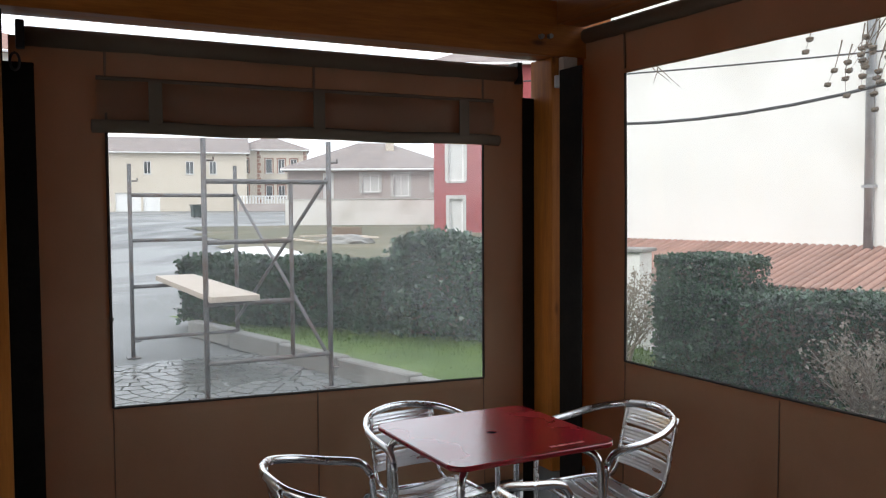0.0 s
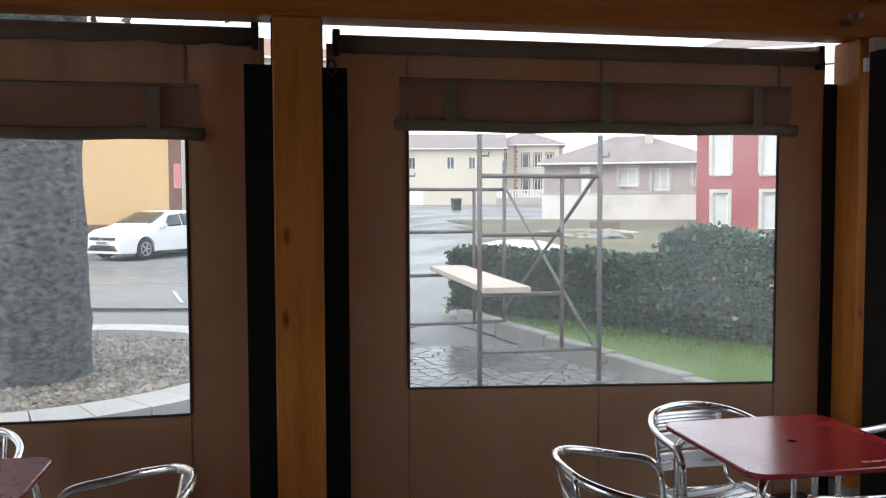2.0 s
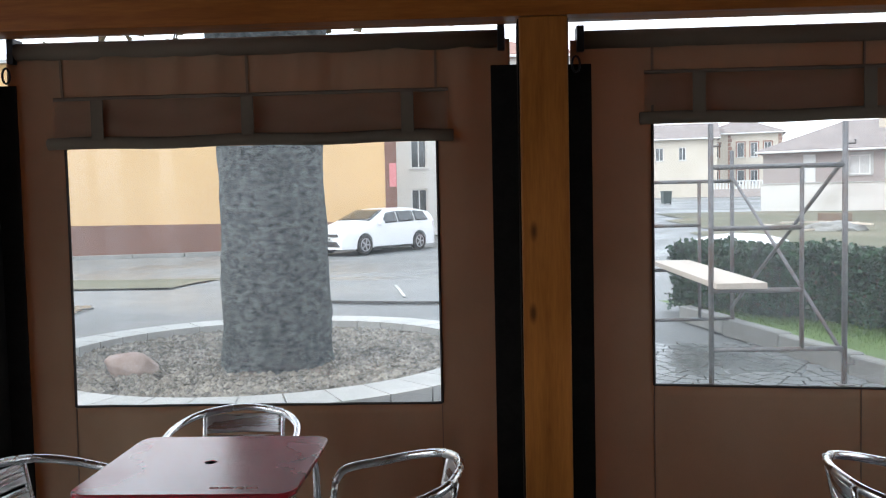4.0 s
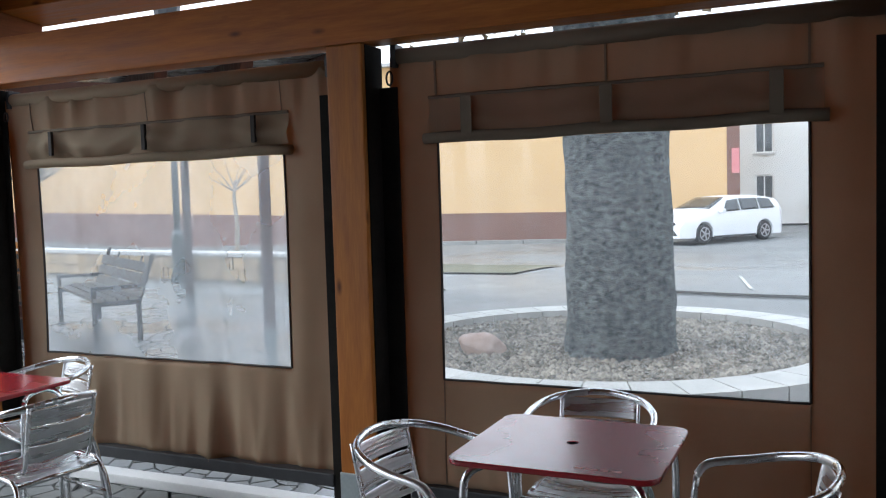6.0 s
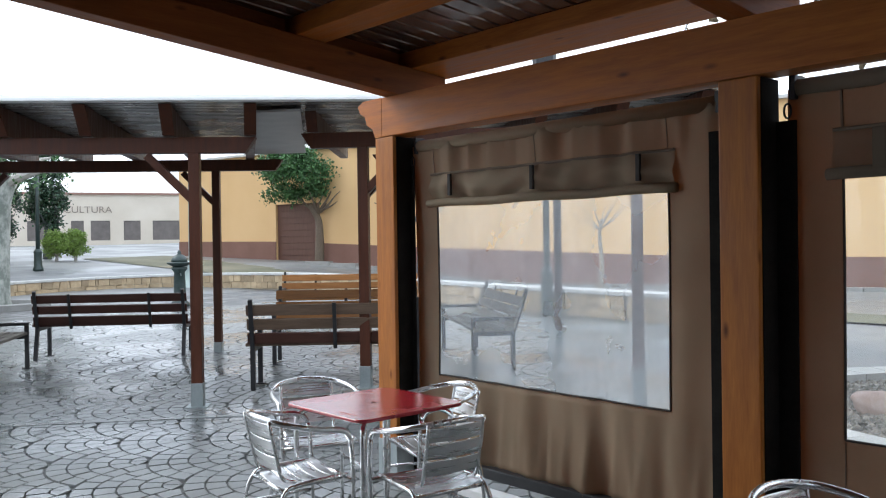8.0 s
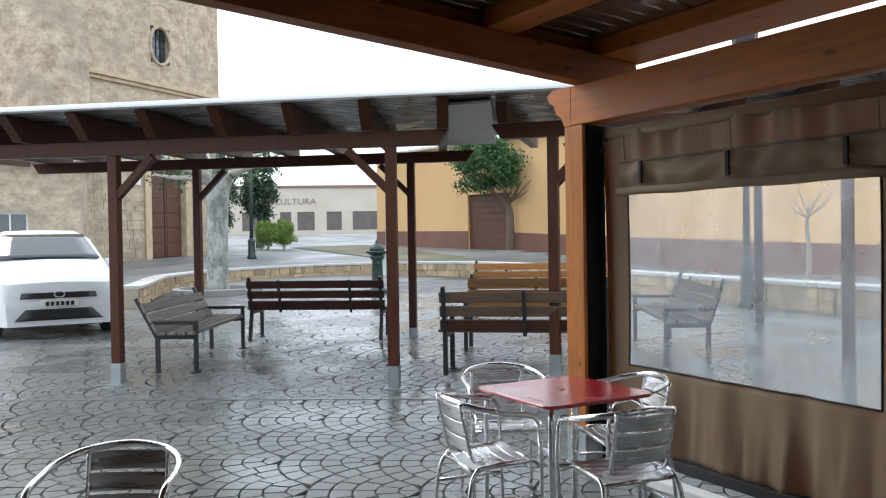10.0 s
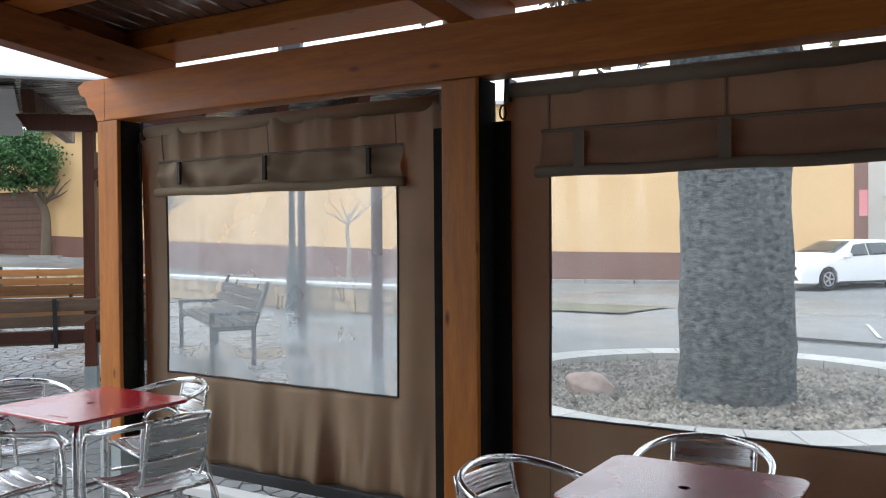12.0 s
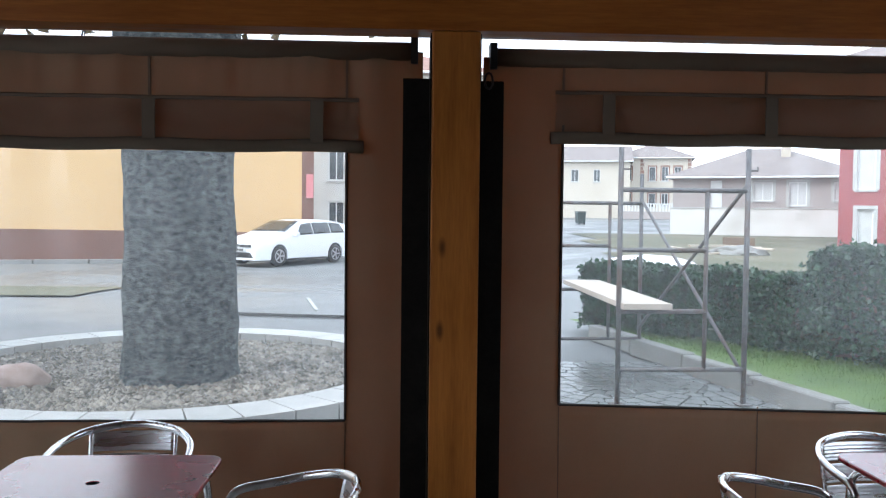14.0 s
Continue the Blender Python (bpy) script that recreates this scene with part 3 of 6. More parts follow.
def terrace():
    t = thing("timber_terrace_roof", "orange-brown stained timber terrace frame with brown corrugated roof", "pergola", TERRACE)
    for x in POSTS_X:
        part("post", boxed(x, x + POST_W, BEAM_Y0 + 0.004, BEAM_Y0 + POST_W, 0.12, 2.25, 0.008), M["timber_z"], t)
        part("post_foot", boxed(x - 0.004, x + POST_W + 0.004, BEAM_Y0 - 0.002, BEAM_Y0 + POST_W + 0.006, 0.0, 0.26, 0.004), M["foot"], t, "grey metal post shoe")
        # Added lining turns the posts' side faces black.
        for u in (x - 0.005, x + POST_W - 0.001) if x < 4 else ():
            part("side_liner", boxed(u, u + 0.006, BEAM_Y0 + 0.03, BEAM_Y0 + POST_W - 0.006, 0.30, 2.245), M["black_strip"], t, "added black lining on the post's side")
    # main beam with a shaped end
    prof = [(0.0, 0.0), (0.0, 0.258), (-0.2, 0.258), (-0.26, 0.228), (-0.235, 0.18), (-0.185, 0.155), (-0.16, 0.095), (-0.10, 0.06), (-0.07, 0.0)]
    bm = bmesh.new()
    x_in, x_out = -2.43, 5.25
    ring0 = [bm.verts.new((x_in + px, BEAM_Y0, 2.252 + pz)) for px, pz in prof]
    ring1 = [bm.verts.new((x_in + px, BEAM_Y1, 2.252 + pz)) for px, pz in prof]
    for k in range(len(prof)):
        bm.faces.new((ring0[k], ring0[(k + 1) % len(prof)], ring1[(k + 1) % len(prof)], ring1[k]))
    bm.faces.new(ring0)
    bm.faces.new(ring1)
    part("beam_end", bm, M["timber_x"], t, "carved beam end")
    part("beam", boxed(x_in + 0.001, x_out, BEAM_Y0, BEAM_Y1, 2.252, 2.51, 0.006), M["timber_x"], t)
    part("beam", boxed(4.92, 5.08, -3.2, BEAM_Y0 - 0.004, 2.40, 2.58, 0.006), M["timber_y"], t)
    # girders that rise towards the back
    rise = 0.10

    def sloped(x0, x1, y0, y1, zb, h, bev=0.006):
        bm = boxed(x0, x1, y0, y1, 0, h, bev)
        for v in bm.verts:
            v.co.z += zb + (BEAM_Y0 - v.co.y) * rise
        return bm
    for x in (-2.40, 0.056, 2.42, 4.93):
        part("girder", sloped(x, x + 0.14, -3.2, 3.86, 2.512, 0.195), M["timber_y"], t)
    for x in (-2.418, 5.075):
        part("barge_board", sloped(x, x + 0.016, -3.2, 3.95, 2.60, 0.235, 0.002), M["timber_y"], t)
    # purlins lie across the girders; a wide eaves board closes the edge
    for y0, y1 in [(3.57, 3.90)] + [(2.70 - 0.905 * k, 2.90 - 0.905 * k) for k in range(7)]:
        part("purlin" if y0 < 3.5 else "eaves_board", sloped(-2.40, 5.07, y0, y1, 2.709, 0.115), M["timber_x"], t)
    # corrugated sheet
    verts, faces = [], []
    xs = []
    x = -2.58
    wave = ((0.0, 0.0), (0.112, 0.0), (0.120, 0.010), (0.134, 0.010))
    while x < 5.36:
        for dx, dz in wave[:4]:
            xs.append((x + dx, dz))
        x += 0.142
    ys = (-3.3, -1.0, 1.3, 3.98)
    for y in ys:
        for X, dz in xs:
            verts.append((X, y, 2.829 + (BEAM_Y0 - y) * rise + dz))
    n = len(xs)
    for j in range(len(ys) - 1):
        for i in range(n - 1):
            faces.append((j * n + i, j * n + i + 1, (j + 1) * n + i + 1, (j + 1) * n + i))
    sh = raw("roof_sheet", verts, faces, M["sheet_brown"], t)
    tagged(sh, "brown corrugated metal roof sheet")
    sol = sh.modifiers.new("thick", 'SOLIDIFY')
    sol.thickness = 0.004
    # bolts at the corner
    for x, z in ((4.83, 2.335), (4.88, 2.34)):
        part("bolt", tubed([(x, BEAM_Y0 + 0.004, z), (x, BEAM_Y0 - 0.02, z)], 0.012, 8), M["steel"], t)
    # pale offcut under the beam at the corner post
    part("spacer_block", boxed(4.935, 5.015, 3.40, 3.442, 2.13, 2.246, 0.004), M["plank"], t, "pale unstained wood block")
    return t


terrace()


def blind(name, along, x0, x1, top, bottom, win, strips, label, pane_mat, seed, wrinkle=0.006, flap=True, draped=False):
    """A canvas roller blind. along: a pose whose x runs along it and y into the open; win: (left, right, top, bottom-left, bottom-right)."""
    t = thing(name, label, "canvas blind", along, group="canvas blinds of the terrace")
    wl, wr, wt, wbl, wbr = win
    rnd = random.Random(seed)
    ph = [rnd.uniform(0, 6.28) for _ in range(6)]

    def wob(x, z):
        low = smoothstep(z, wbl, bottom) if z < wbl else 0.0
        up = smoothstep(z, wt + 0.05, top - 0.05) if z > wt else 0.0
        side = max(smoothstep(x, wl, wl - 0.12), smoothstep(x, wr, wr + 0.15))
        folds = math.sin(x * 17 + ph[0] + 1.5 * math.sin(z * 2 + ph[1])) + 0.6 * math.sin(x * 31 + ph[2] + z) + 0.7 * math.sin(x * 6 + z * 3 + ph[3])
        pleat = (1 - abs(math.sin(x * 11 + ph[4] + 0.5 * math.sin(z * 3 + x * 2)))) ** 2 + 0.7 * (1 - abs(math.sin(x * 19 + ph[5] - z * 1.2))) ** 2
        w = wrinkle * ((0.6 + 0.9 * low + 0.8 * up) * folds - (2.1 * low + 2.0 * up) * pleat)
        if draped:
            w += 0.03 * side * math.sin(z * 2.6 + 0.8) * (1 if x > wr else 0.4)
        return w + 0.02 * math.sin(math.pi * (z - bottom) / (top - bottom)) * (1 if draped else 0.4)
    nx1, nx2, nx3 = 14, 84, 18
    cx0, cx1 = x0 - 0.075, x1 + 0.07
    us = [cx0 + (wl - cx0) * i / nx1 for i in range(nx1)] + [wl + (wr - wl) * i / nx2 for i in range(nx2)] + [wr + (cx1 - wr) * i / nx3 for i in range(nx3 + 1)]
    zcols = 12, 24, 14
    verts, faces, idx = [], [], {}
    nz = sum(zcols)
    for i, u in enumerate(us):
        k = min(1.0, max(0.0, (u - wl) / (wr - wl)))
        wb = wbl + (wbr - wbl) * k
        zs = [bottom + (wb - bottom) * j / zcols[0] for j in range(zcols[0])] + [wb + (wt - wb) * j / zcols[1] for j in range(zcols[1])] + [wt + (top - wt) * j / zcols[2] for j in range(zcols[2] + 1)]
        for j, z in enumerate(zs):
            idx[i, j] = len(verts)
            verts.append((u, wob(u, z), z))
    cf, pf = [], []
    for i in range(len(us) - 1):
        for j in range(nz):
            q = (idx[i, j], idx[i + 1, j], idx[i + 1, j + 1], idx[i, j + 1])
            (pf if nx1 <= i < nx1 + nx2 and zcols[0] <= j < zcols[0] + zcols[1] else cf).append(q)

    def keep(name_, fs, mat, solid):
        used = sorted({v for q in fs for v in q})
        mp = {v: k for k, v in enumerate(used)}
        ob = raw(name_, [verts[v] for v in used], [tuple(mp[v] for v in q) for q in fs], mat, t, smooth=True)
        if solid:
            s = ob.modifiers.new("thick", 'SOLIDIFY')
            s.thickness, s.offset = solid, 0
        return ob
    keep("canvas", cf, M["canvas"], 0.002)
    tagged(keep("clear_window", pf, M[pane_mat], 0), "clear plastic window sheet")
    # welt round the window
    def welt(pts, r=0.006):
        return tubed(pts, r, 6)
    fr = [(u, wob(u, z) - 0.003, z) for u, z in [(wl, wbl + (wt - wbl) * k / 12) for k in range(13)]]
    part("window_welt", welt(fr), M["webbing"], t)
    fr = [(wr, wob(wr, wbr + (wt - wbr) * k / 12) - 0.003, wbr + (wt - wbr) * k / 12) for k in range(13)]
    part("window_welt", welt(fr), M["webbing"], t)
    fr = [(wl + (wr - wl) * k / 20, wob(wl + (wr - wl) * k / 20, wbl + (wbr - wbl) * k / 20) - 0.003, wbl + (wbr - wbl) * k / 20) for k in range(21)]
    part("window_welt", welt(fr), M["webbing"], t)
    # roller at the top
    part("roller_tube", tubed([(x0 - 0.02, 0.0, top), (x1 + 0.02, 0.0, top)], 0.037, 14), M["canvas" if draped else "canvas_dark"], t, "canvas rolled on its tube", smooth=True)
    for x in (x0 - 0.05, x1 + 0.02):
        part("bracket", boxed(x, x + 0.03, -0.03, 0.05, top - 0.05, top + 0.055, 0.005), M["black_metal"], t)
    # crank ring
    ring = [(x0 - 0.055 + 0.016 * math.cos(a), -0.03, top - 0.10 + 0.032 * math.sin(a)) for a in np.linspace(0, 2 * math.pi, 13)[:-1]]
    part("crank_eye", tubed(ring, 0.005, 6, closed=True), M["black_metal"], t)
    # seams
    for u in (wl, (wl + wr) / 2, wr):
        if not draped:
            pts = [(u, wob(u, z) - 0.0025, z) for z in np.linspace(bottom + 0.02, wbl - 0.01, 8)]
            part("seam", tubed(pts, 0.0032, 4), M["canvas_dark"], t)
        pts = [(u, wob(u, z) - 0.0025, z) for z in np.linspace(wt + (0.2 if u == (wl + wr) / 2 or draped else 0.02), top - 0.03, 6)]
        part("seam", tubed(pts, 0.003 if draped else 0.007, 4), M["canvas_dark"], t)
    # bottom bar
    part("bottom_bar", boxed(x0, x1, -0.05, 0.03, bottom - 0.05, bottom + 0.015, 0.006), M["black_metal"], t)
    if flap:
        # rolled-up cover over the window, held by straps
        a, b = wl - 0.035, wr + 0.05
        verts2, faces2 = [], []
        nu, nv = 72, 16
        for i in range(nu + 1):
            u = a + (b - a) * i / nu
            sag = 0.012 * math.sin(u * 9 + ph[4]) + 0.006 * math.sin(u * 23 + ph[5])
            for j in range(nv + 1):
                k = j / nv
                z = wt + 0.20 - 0.205 * k
                bulge = 0.012 + 0.010 * math.sin(math.pi * min(1, k * 1.15)) + (0.01 * (k - 0.78) / 0.22 if k > 0.78 else 0)
                swag = abs(math.sin(math.pi * 3 * (i / nu - 0.12)))
                fold = (0.020 if draped else 0.009) * (math.sin(k * 6 - 2.2 * swag + ph[2]) + 0.5 * math.sin(u * 26 + k * 4)) * math.sin(math.pi * k)
                verts2.append((u, wob(u, z) - bulge - fold - 0.3 * sag * math.sin(math.pi * k), z + 0.3 * sag * k * (1 - k)))
        for i in range(nu):
            for j in range(nv):
                p = i * (nv + 1) + j
                faces2.append((p, p + 1, p + nv + 2, p + nv + 1))
        raw("rolled_cover", verts2, faces2, M["canvas" if draped else "canvas_cover"], t, smooth=True)
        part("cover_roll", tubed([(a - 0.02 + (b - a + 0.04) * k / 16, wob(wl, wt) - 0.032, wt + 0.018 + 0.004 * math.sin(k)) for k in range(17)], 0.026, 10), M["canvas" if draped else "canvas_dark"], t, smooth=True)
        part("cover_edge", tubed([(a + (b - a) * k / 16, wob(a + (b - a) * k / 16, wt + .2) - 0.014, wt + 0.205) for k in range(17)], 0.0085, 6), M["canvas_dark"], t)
        for k in (0.12, 0.5, 0.9):
            u = a + (b - a) * k
            hw = 0.012 if draped else 0.026
            part("strap", boxed(u - hw, u + hw, wob(u, wt + 0.1) - (0.062 if draped else 0.05), wob(u, wt + 0.1) - 0.044, wt + (0.06 if draped else 0.03), wt + 0.195, 0.002), M["webbing" if draped else "canvas_dark"], t)
    for s0, s1, st, sy in strips:
        part("side_strip", boxed(s0, s1, sy, sy + 0.008, 0.04, st, 0.003), M["black_strip"], t, "black side strip, in places standing in for shade")
    return t


NORTH = TERRACE @ pose(0, 3.62, 0)
blind("canvas_blind", NORTH, 2.68, 4.78, 2.184, 0.18, (2.936, 4.622, 1.841, 0.762, 0.715), ((2.572, 2.688, 2.085, -0.022), (4.835, 4.906, 2.07, -0.022)),
      "brown canvas roller blind with clear window towards the scaffold", "vinyl", 3, 0.002)
blind("canvas_blind", NORTH, 0.318, 2.29, 2.20, 0.18, (0.484, 2.054, 1.795, 0.696, 0.696), ((0.197, 0.30, 2.06, -0.026), (2.28, 2.397, 2.09, -0.026)),
      "brown canvas roller blind with clear window towards the big tree", "vinyl", 5, 0.006)
# Black strips here stand in for shaded gaps beside the canvas.
blind("canvas_blind", NORTH, -2.235, -0.11, 2.185, 0.18, (-2.094, -0.374, 1.785, 0.702, 0.70), ((-2.322, -2.27, 2.06, -0.04), (-0.117, 0.02, 2.05, -0.04)),
      "wrinkled brown canvas roller blind with foggy window towards the square", "vinyl_foggy", 8, 0.011, draped=True)
EAST = TERRACE @ pose(5.10, 3.40, 0, 0, 0, -90)
# Strip is widened over the corner post to darken it like shade.
blind("canvas_blind", EAST, -0.06, 2.2, 2.36, 0.18, (0.245, 2.0, 2.144, 0.825, 0.83), ((0.0, 0.17, 2.18, -0.19),),
      "brown canvas blind with clear window closing the terrace's end", "vinyl_bright", 11, 0.002, flap=False)


def sill_rail():
    """White rail on the floor under the blinds."""
    r = thing("floor_rail", "white painted rail on the paving under the blinds", "rail", TERRACE)
    for a, b in ((-2.31, 0.01), (0.205, 2.385), (2.585, 4.89)):
        part("rail", boxed(a, b, 3.53, 3.64, 0.0, 0.055, 0.008), M["white_metal"], r)


sill_rail()


def cleat(x, z):
    c = thing("cable_box", "small white plastic junction box on the corner post", "junction box", TERRACE @ pose(x, 3.425, z))
    part("case", boxed(-0.035, 0.035, -0.012, 0.012, -0.03, 0.03, 0.006), M["white_metal"], c)
    part("lid", boxed(-0.03, 0.03, -0.018, -0.0125, -0.025, 0.025, 0.003), M["white_paint"], c)


cleat(4.94, 2.13)

# unseen wall added behind the terrace; dark and short to steer daylight inside
back_wall = tagged(raw("unseen_wall_south", [(-2.9, -3.5, -0.1), (6.5, -3.5, -0.1), (6.5, -3.5, 5), (-2.9, -3.5, 5), (-2.9, -3.8, -0.1), (6.5, -3.8, -0.1), (6.5, -3.8, 5), (-2.9, -3.8, 5)],
                       [(0, 1, 2, 3), (5, 4, 7, 6), (4, 0, 3, 7), (1, 5, 6, 2), (3, 2, 6, 7)], M["plaster"]), "added dark brown wall, out of view behind the terrace", "wall", kind="structure")
# Unseen canvas, added to close the end south of its blind.
east_low = tagged(part("unseen_wall_east", boxed(5.24, 5.34, -3.4, 1.22, 0.0, 2.52), M["canvas_dark"]), "added brown canvas, out of view, closing the rest of the end", "canvas wall", kind="structure")

# ---- tables and chairs ----


def bistro_table(at, w, d):
    t = thing("bistro_table", "square red lacquered cafe table with aluminium legs and centre hole", "table", at, "cafe tables")
    bm = bmesh.new()
    n, r = 6, 0.055
    outline = []
    for cx, cy, a0 in ((w / 2 - r, d / 2 - r, 0), (-w / 2 + r, d / 2 - r, 90), (-w / 2 + r, -d / 2 + r, 180), (w / 2 - r, -d / 2 + r, 270)):
        for k in range(n + 1):
            a = radians(a0 + 90 * k / n)
            outline.append((cx + r * math.cos(a), cy + r * math.sin(a)))
    hole = [(0.02 * math.cos(2 * math.pi * (k + 0.5) / 28), 0.02 * math.sin(2 * math.pi * (k + 0.5) / 28)) for k in range(28)]
    rings = []
    for z, s in ((0.712, 0.992), (0.716, 1.0), (0.726, 1.0), (0.73, 0.992)):
        rings.append([bm.verts.new((x * s, y * s, z)) for x, y in outline])
    ht, hb = [bm.verts.new((x, y, 0.73)) for x, y in hole], [bm.verts.new((x, y, 0.712)) for x, y in hole]
    m = len(outline)
    for A, B in zip(rings, rings[1:]):
        for k in range(m):
            bm.faces.new((A[k], A[(k + 1) % m], B[(k + 1) % m], B[k]))
    for k in range(m):
        bm.faces.new((rings[-1][k], rings[-1][(k + 1) % m], ht[(k + 1) % m], ht[k]))
        bm.faces.new((rings[0][k], rings[0][(k + 1) % m], hb[(k + 1) % m], hb[k]))
        bm.faces.new((ht[k], ht[(k + 1) % m], hb[(k + 1) % m], hb[k]))
    part("tabletop", bm, M["table_red"], t)
    part("hole_liner", lathe([(0.0195, 0.690), (0.0195, 0.7285), (0.015, 0.7285), (0.015, 0.692)], 16), M["hole"], t)
    # frame of legs that bend in under the top
    for sx in (-1, 1):
        for sy in (-1, 1):
            X, Y = sx * (w / 2 - 0.045), sy * (d / 2 - 0.045)
            leg = curve_points([(X * 1.02, Y * 1.02, 0.006), (X, Y, 0.35), (X, Y, 0.6), (X * 0.95, Y * 0.95, 0.672), (X * 0.78, Y * 0.78, 0.700)], 4)
            lg = part("leg", tubed(leg, 0.0135, 10), M["alu"], t, smooth=True)
            part("foot_cap", lathe([(0.017, 0.0), (0.018, 0.012), (0.014, 0.03)], 10, centre=(X * 1.02, Y * 1.02, 0)), M["car_black"], lg)
    bm = bmesh.new()
    for s in (-1, 1):
        tube(bm, [(s * (w * 0.36), -d * 0.36, 0.698), (-s * (w * 0.36), d * 0.36, 0.698)], 0.011, 8)
    part("crossbar", bm, M["alu"], t)
    # plain bars where the maker's mark is printed
    bm = bmesh.new()
    for k, (a, b) in enumerate(((-0.07, -0.045), (-0.038, 0.0), (0.008, 0.03), (0.037, 0.07))):
        box(bm, a + w * 0.22, b + w * 0.22, -d * 0.41 - 0.008, -d * 0.41 + 0.006, 0.7302, 0.7306)
    part("printed_mark", bm, M["print"], t, "faded pale printed mark")
    return t


def bistro_chair():
    """Stackable aluminium armchair; faces -y, origin on the floor under its seat."""
    c = thing("bistro_chair", "polished aluminium cafe armchair with slatted seat and back", "chair", group="chairs round the cafe tables")
    w = 0.265
    hoop = curve_points([(-w, -0.20, 0.615), (-w - 0.004, -0.15, 0.655), (-w - 0.006, 0.0, 0.675), (-w + 0.012, 0.12, 0.695), (-w * 0.72, 0.225, 0.715), (-w * 0.35, 0.275, 0.728), (0, 0.29, 0.732),
                         (w * 0.35, 0.275, 0.728), (w * 0.72, 0.225, 0.715), (w - 0.012, 0.12, 0.695), (w + 0.006, 0.0, 0.675), (w + 0.004, -0.15, 0.655), (w, -0.20, 0.615)], 5)
    part("arm_hoop", tubed(hoop, 0.0145, 10), M["alu"], c, smooth=True)
    for s in (-1, 1):
        part("front_leg", tubed(curve_points([(s * w, -0.20, 0.612), (s * w, -0.215, 0.5), (s * (w - 0.005), -0.222, 0.25), (s * (w + 0.005), -0.235, 0.004)], 4), 0.0135, 10), M["alu"], c, smooth=True)
        part("rear_leg", tubed(curve_points([(s * (w - 0.055), -0.17, 0.43), (s * (w - 0.045), 0.10, 0.425), (s * (w - 0.045), 0.19, 0.40), (s * (w - 0.03), 0.235, 0.30), (s * (w - 0.02), 0.275, 0.004)], 4), 0.0125, 10), M["alu"], c, smooth=True)
        part("back_upright", tubed(curve_points([(s * 0.165, 0.10, 0.425), (s * 0.168, 0.185, 0.46), (s * 0.17, 0.225, 0.58), (s * 0.172, 0.262, 0.722)], 4), 0.0105, 8), M["alu"], c, smooth=True)
        part("side_stretcher", tubed([(s * (w - 0.004), -0.222, 0.27), (s * (w - 0.028), 0.245, 0.27)], 0.009, 8), M["alu"], c, smooth=True)
    part("front_stretcher", tubed([(-w, -0.205, 0.418), (w, -0.205, 0.418)], 0.011, 8), M["alu"], c, smooth=True)
    part("rear_stretcher", tubed([(-w + 0.045, 0.19, 0.40), (w - 0.045, 0.19, 0.40)], 0.011, 8), M["alu"], c, smooth=True)

    def slat(y0, y1, z0, z1, half, bow, ribs=5):
        """A ribbed strip between (y0, z0) and (y1, z1), bowed along its length."""
        nx, nv = 12, ribs * 3
        d = Vector((0, y1 - y0, z1 - z0))
        nrm = Vector((0, -d.z, d.y)).normalized()
        vs, fs = [], []
        for i in range(nx + 1):
            x = -half + 2 * half * i / nx
            b = bow * (1 - (x / half) ** 2)
            for j in range(nv + 1):
                k = j / nv
                p = Vector((x, y0, z0)) + d * k + nrm * (0.0009 * math.sin(k * ribs * 2 * math.pi)) + Vector((0, b if abs(d.z) > abs(d.y) else 0, -b if abs(d.y) > abs(d.z) else 0))
                vs.append(p)
        for i in range(nx):
            for j in range(nv):
                a = i * (nv + 1) + j
                fs.append((a, a + nv + 1, a + nv + 2, a + 1))
        return vs, fs
    for k in range(5):
        y = -0.215 + k * 0.078
        vs, fs = slat(y, y + 0.07, 0.441 - 0.005 * k, 0.441 - 0.005 * (k + 0.9), 0.215, 0.018)
        ob = raw("seat_slat", vs, fs, M["alu_slat"], c, smooth=True)
        s = ob.modifiers.new("thick", 'SOLIDIFY')
        s.thickness = 0.004
    for k in range(3):
        z = 0.485 + k * 0.078
        y = 0.188 + k * 0.023
        vs, fs = slat(y, y + 0.021, z, z + 0.068, 0.178, 0.022)
        ob = raw("back_slat", vs, fs, M["alu_slat"], c, smooth=True)
        s = ob.modifiers.new("thick", 'SOLIDIFY')
        s.thickness = 0.003
    for o in c.children:
        o.data.transform(Matrix.Diagonal((0.86, 0.78, 0.98, 1)))
    return c


TABLES = ((4.105, 2.69, 0.65, 0.635), (1.36, 2.71, 0.66, 0.60), (-1.50, 2.65, 0.67, 0.67))
for x, y, w, d in TABLES:
    bistro_table(TERRACE @ pose(x, y, 0), w, d)
CHAIRS = ((4.03, 3.07, 4), (4.61, 2.67, -94), (3.47, 2.55, 82), (4.0, 1.99, 98),
          (1.295, 3.14, 2), (1.92, 2.61, -84), (0.91, 2.575, 82),
          (-1.55, 3.09, -18), (-2.13, 2.70, 72), (-1.55, 2.22, 172), (-1.03, 2.63, -97),
          (-1.22, 0.39, 62))
first = bistro_chair()
for k, (x, y, a) in enumerate(CHAIRS):
    if k == 0:
        first.matrix_world = TERRACE @ pose(x, y, 0, 0, 0, a)
    else:
        copy_thing(first, TERRACE @ pose(x, y, 0, 0, 0, a))

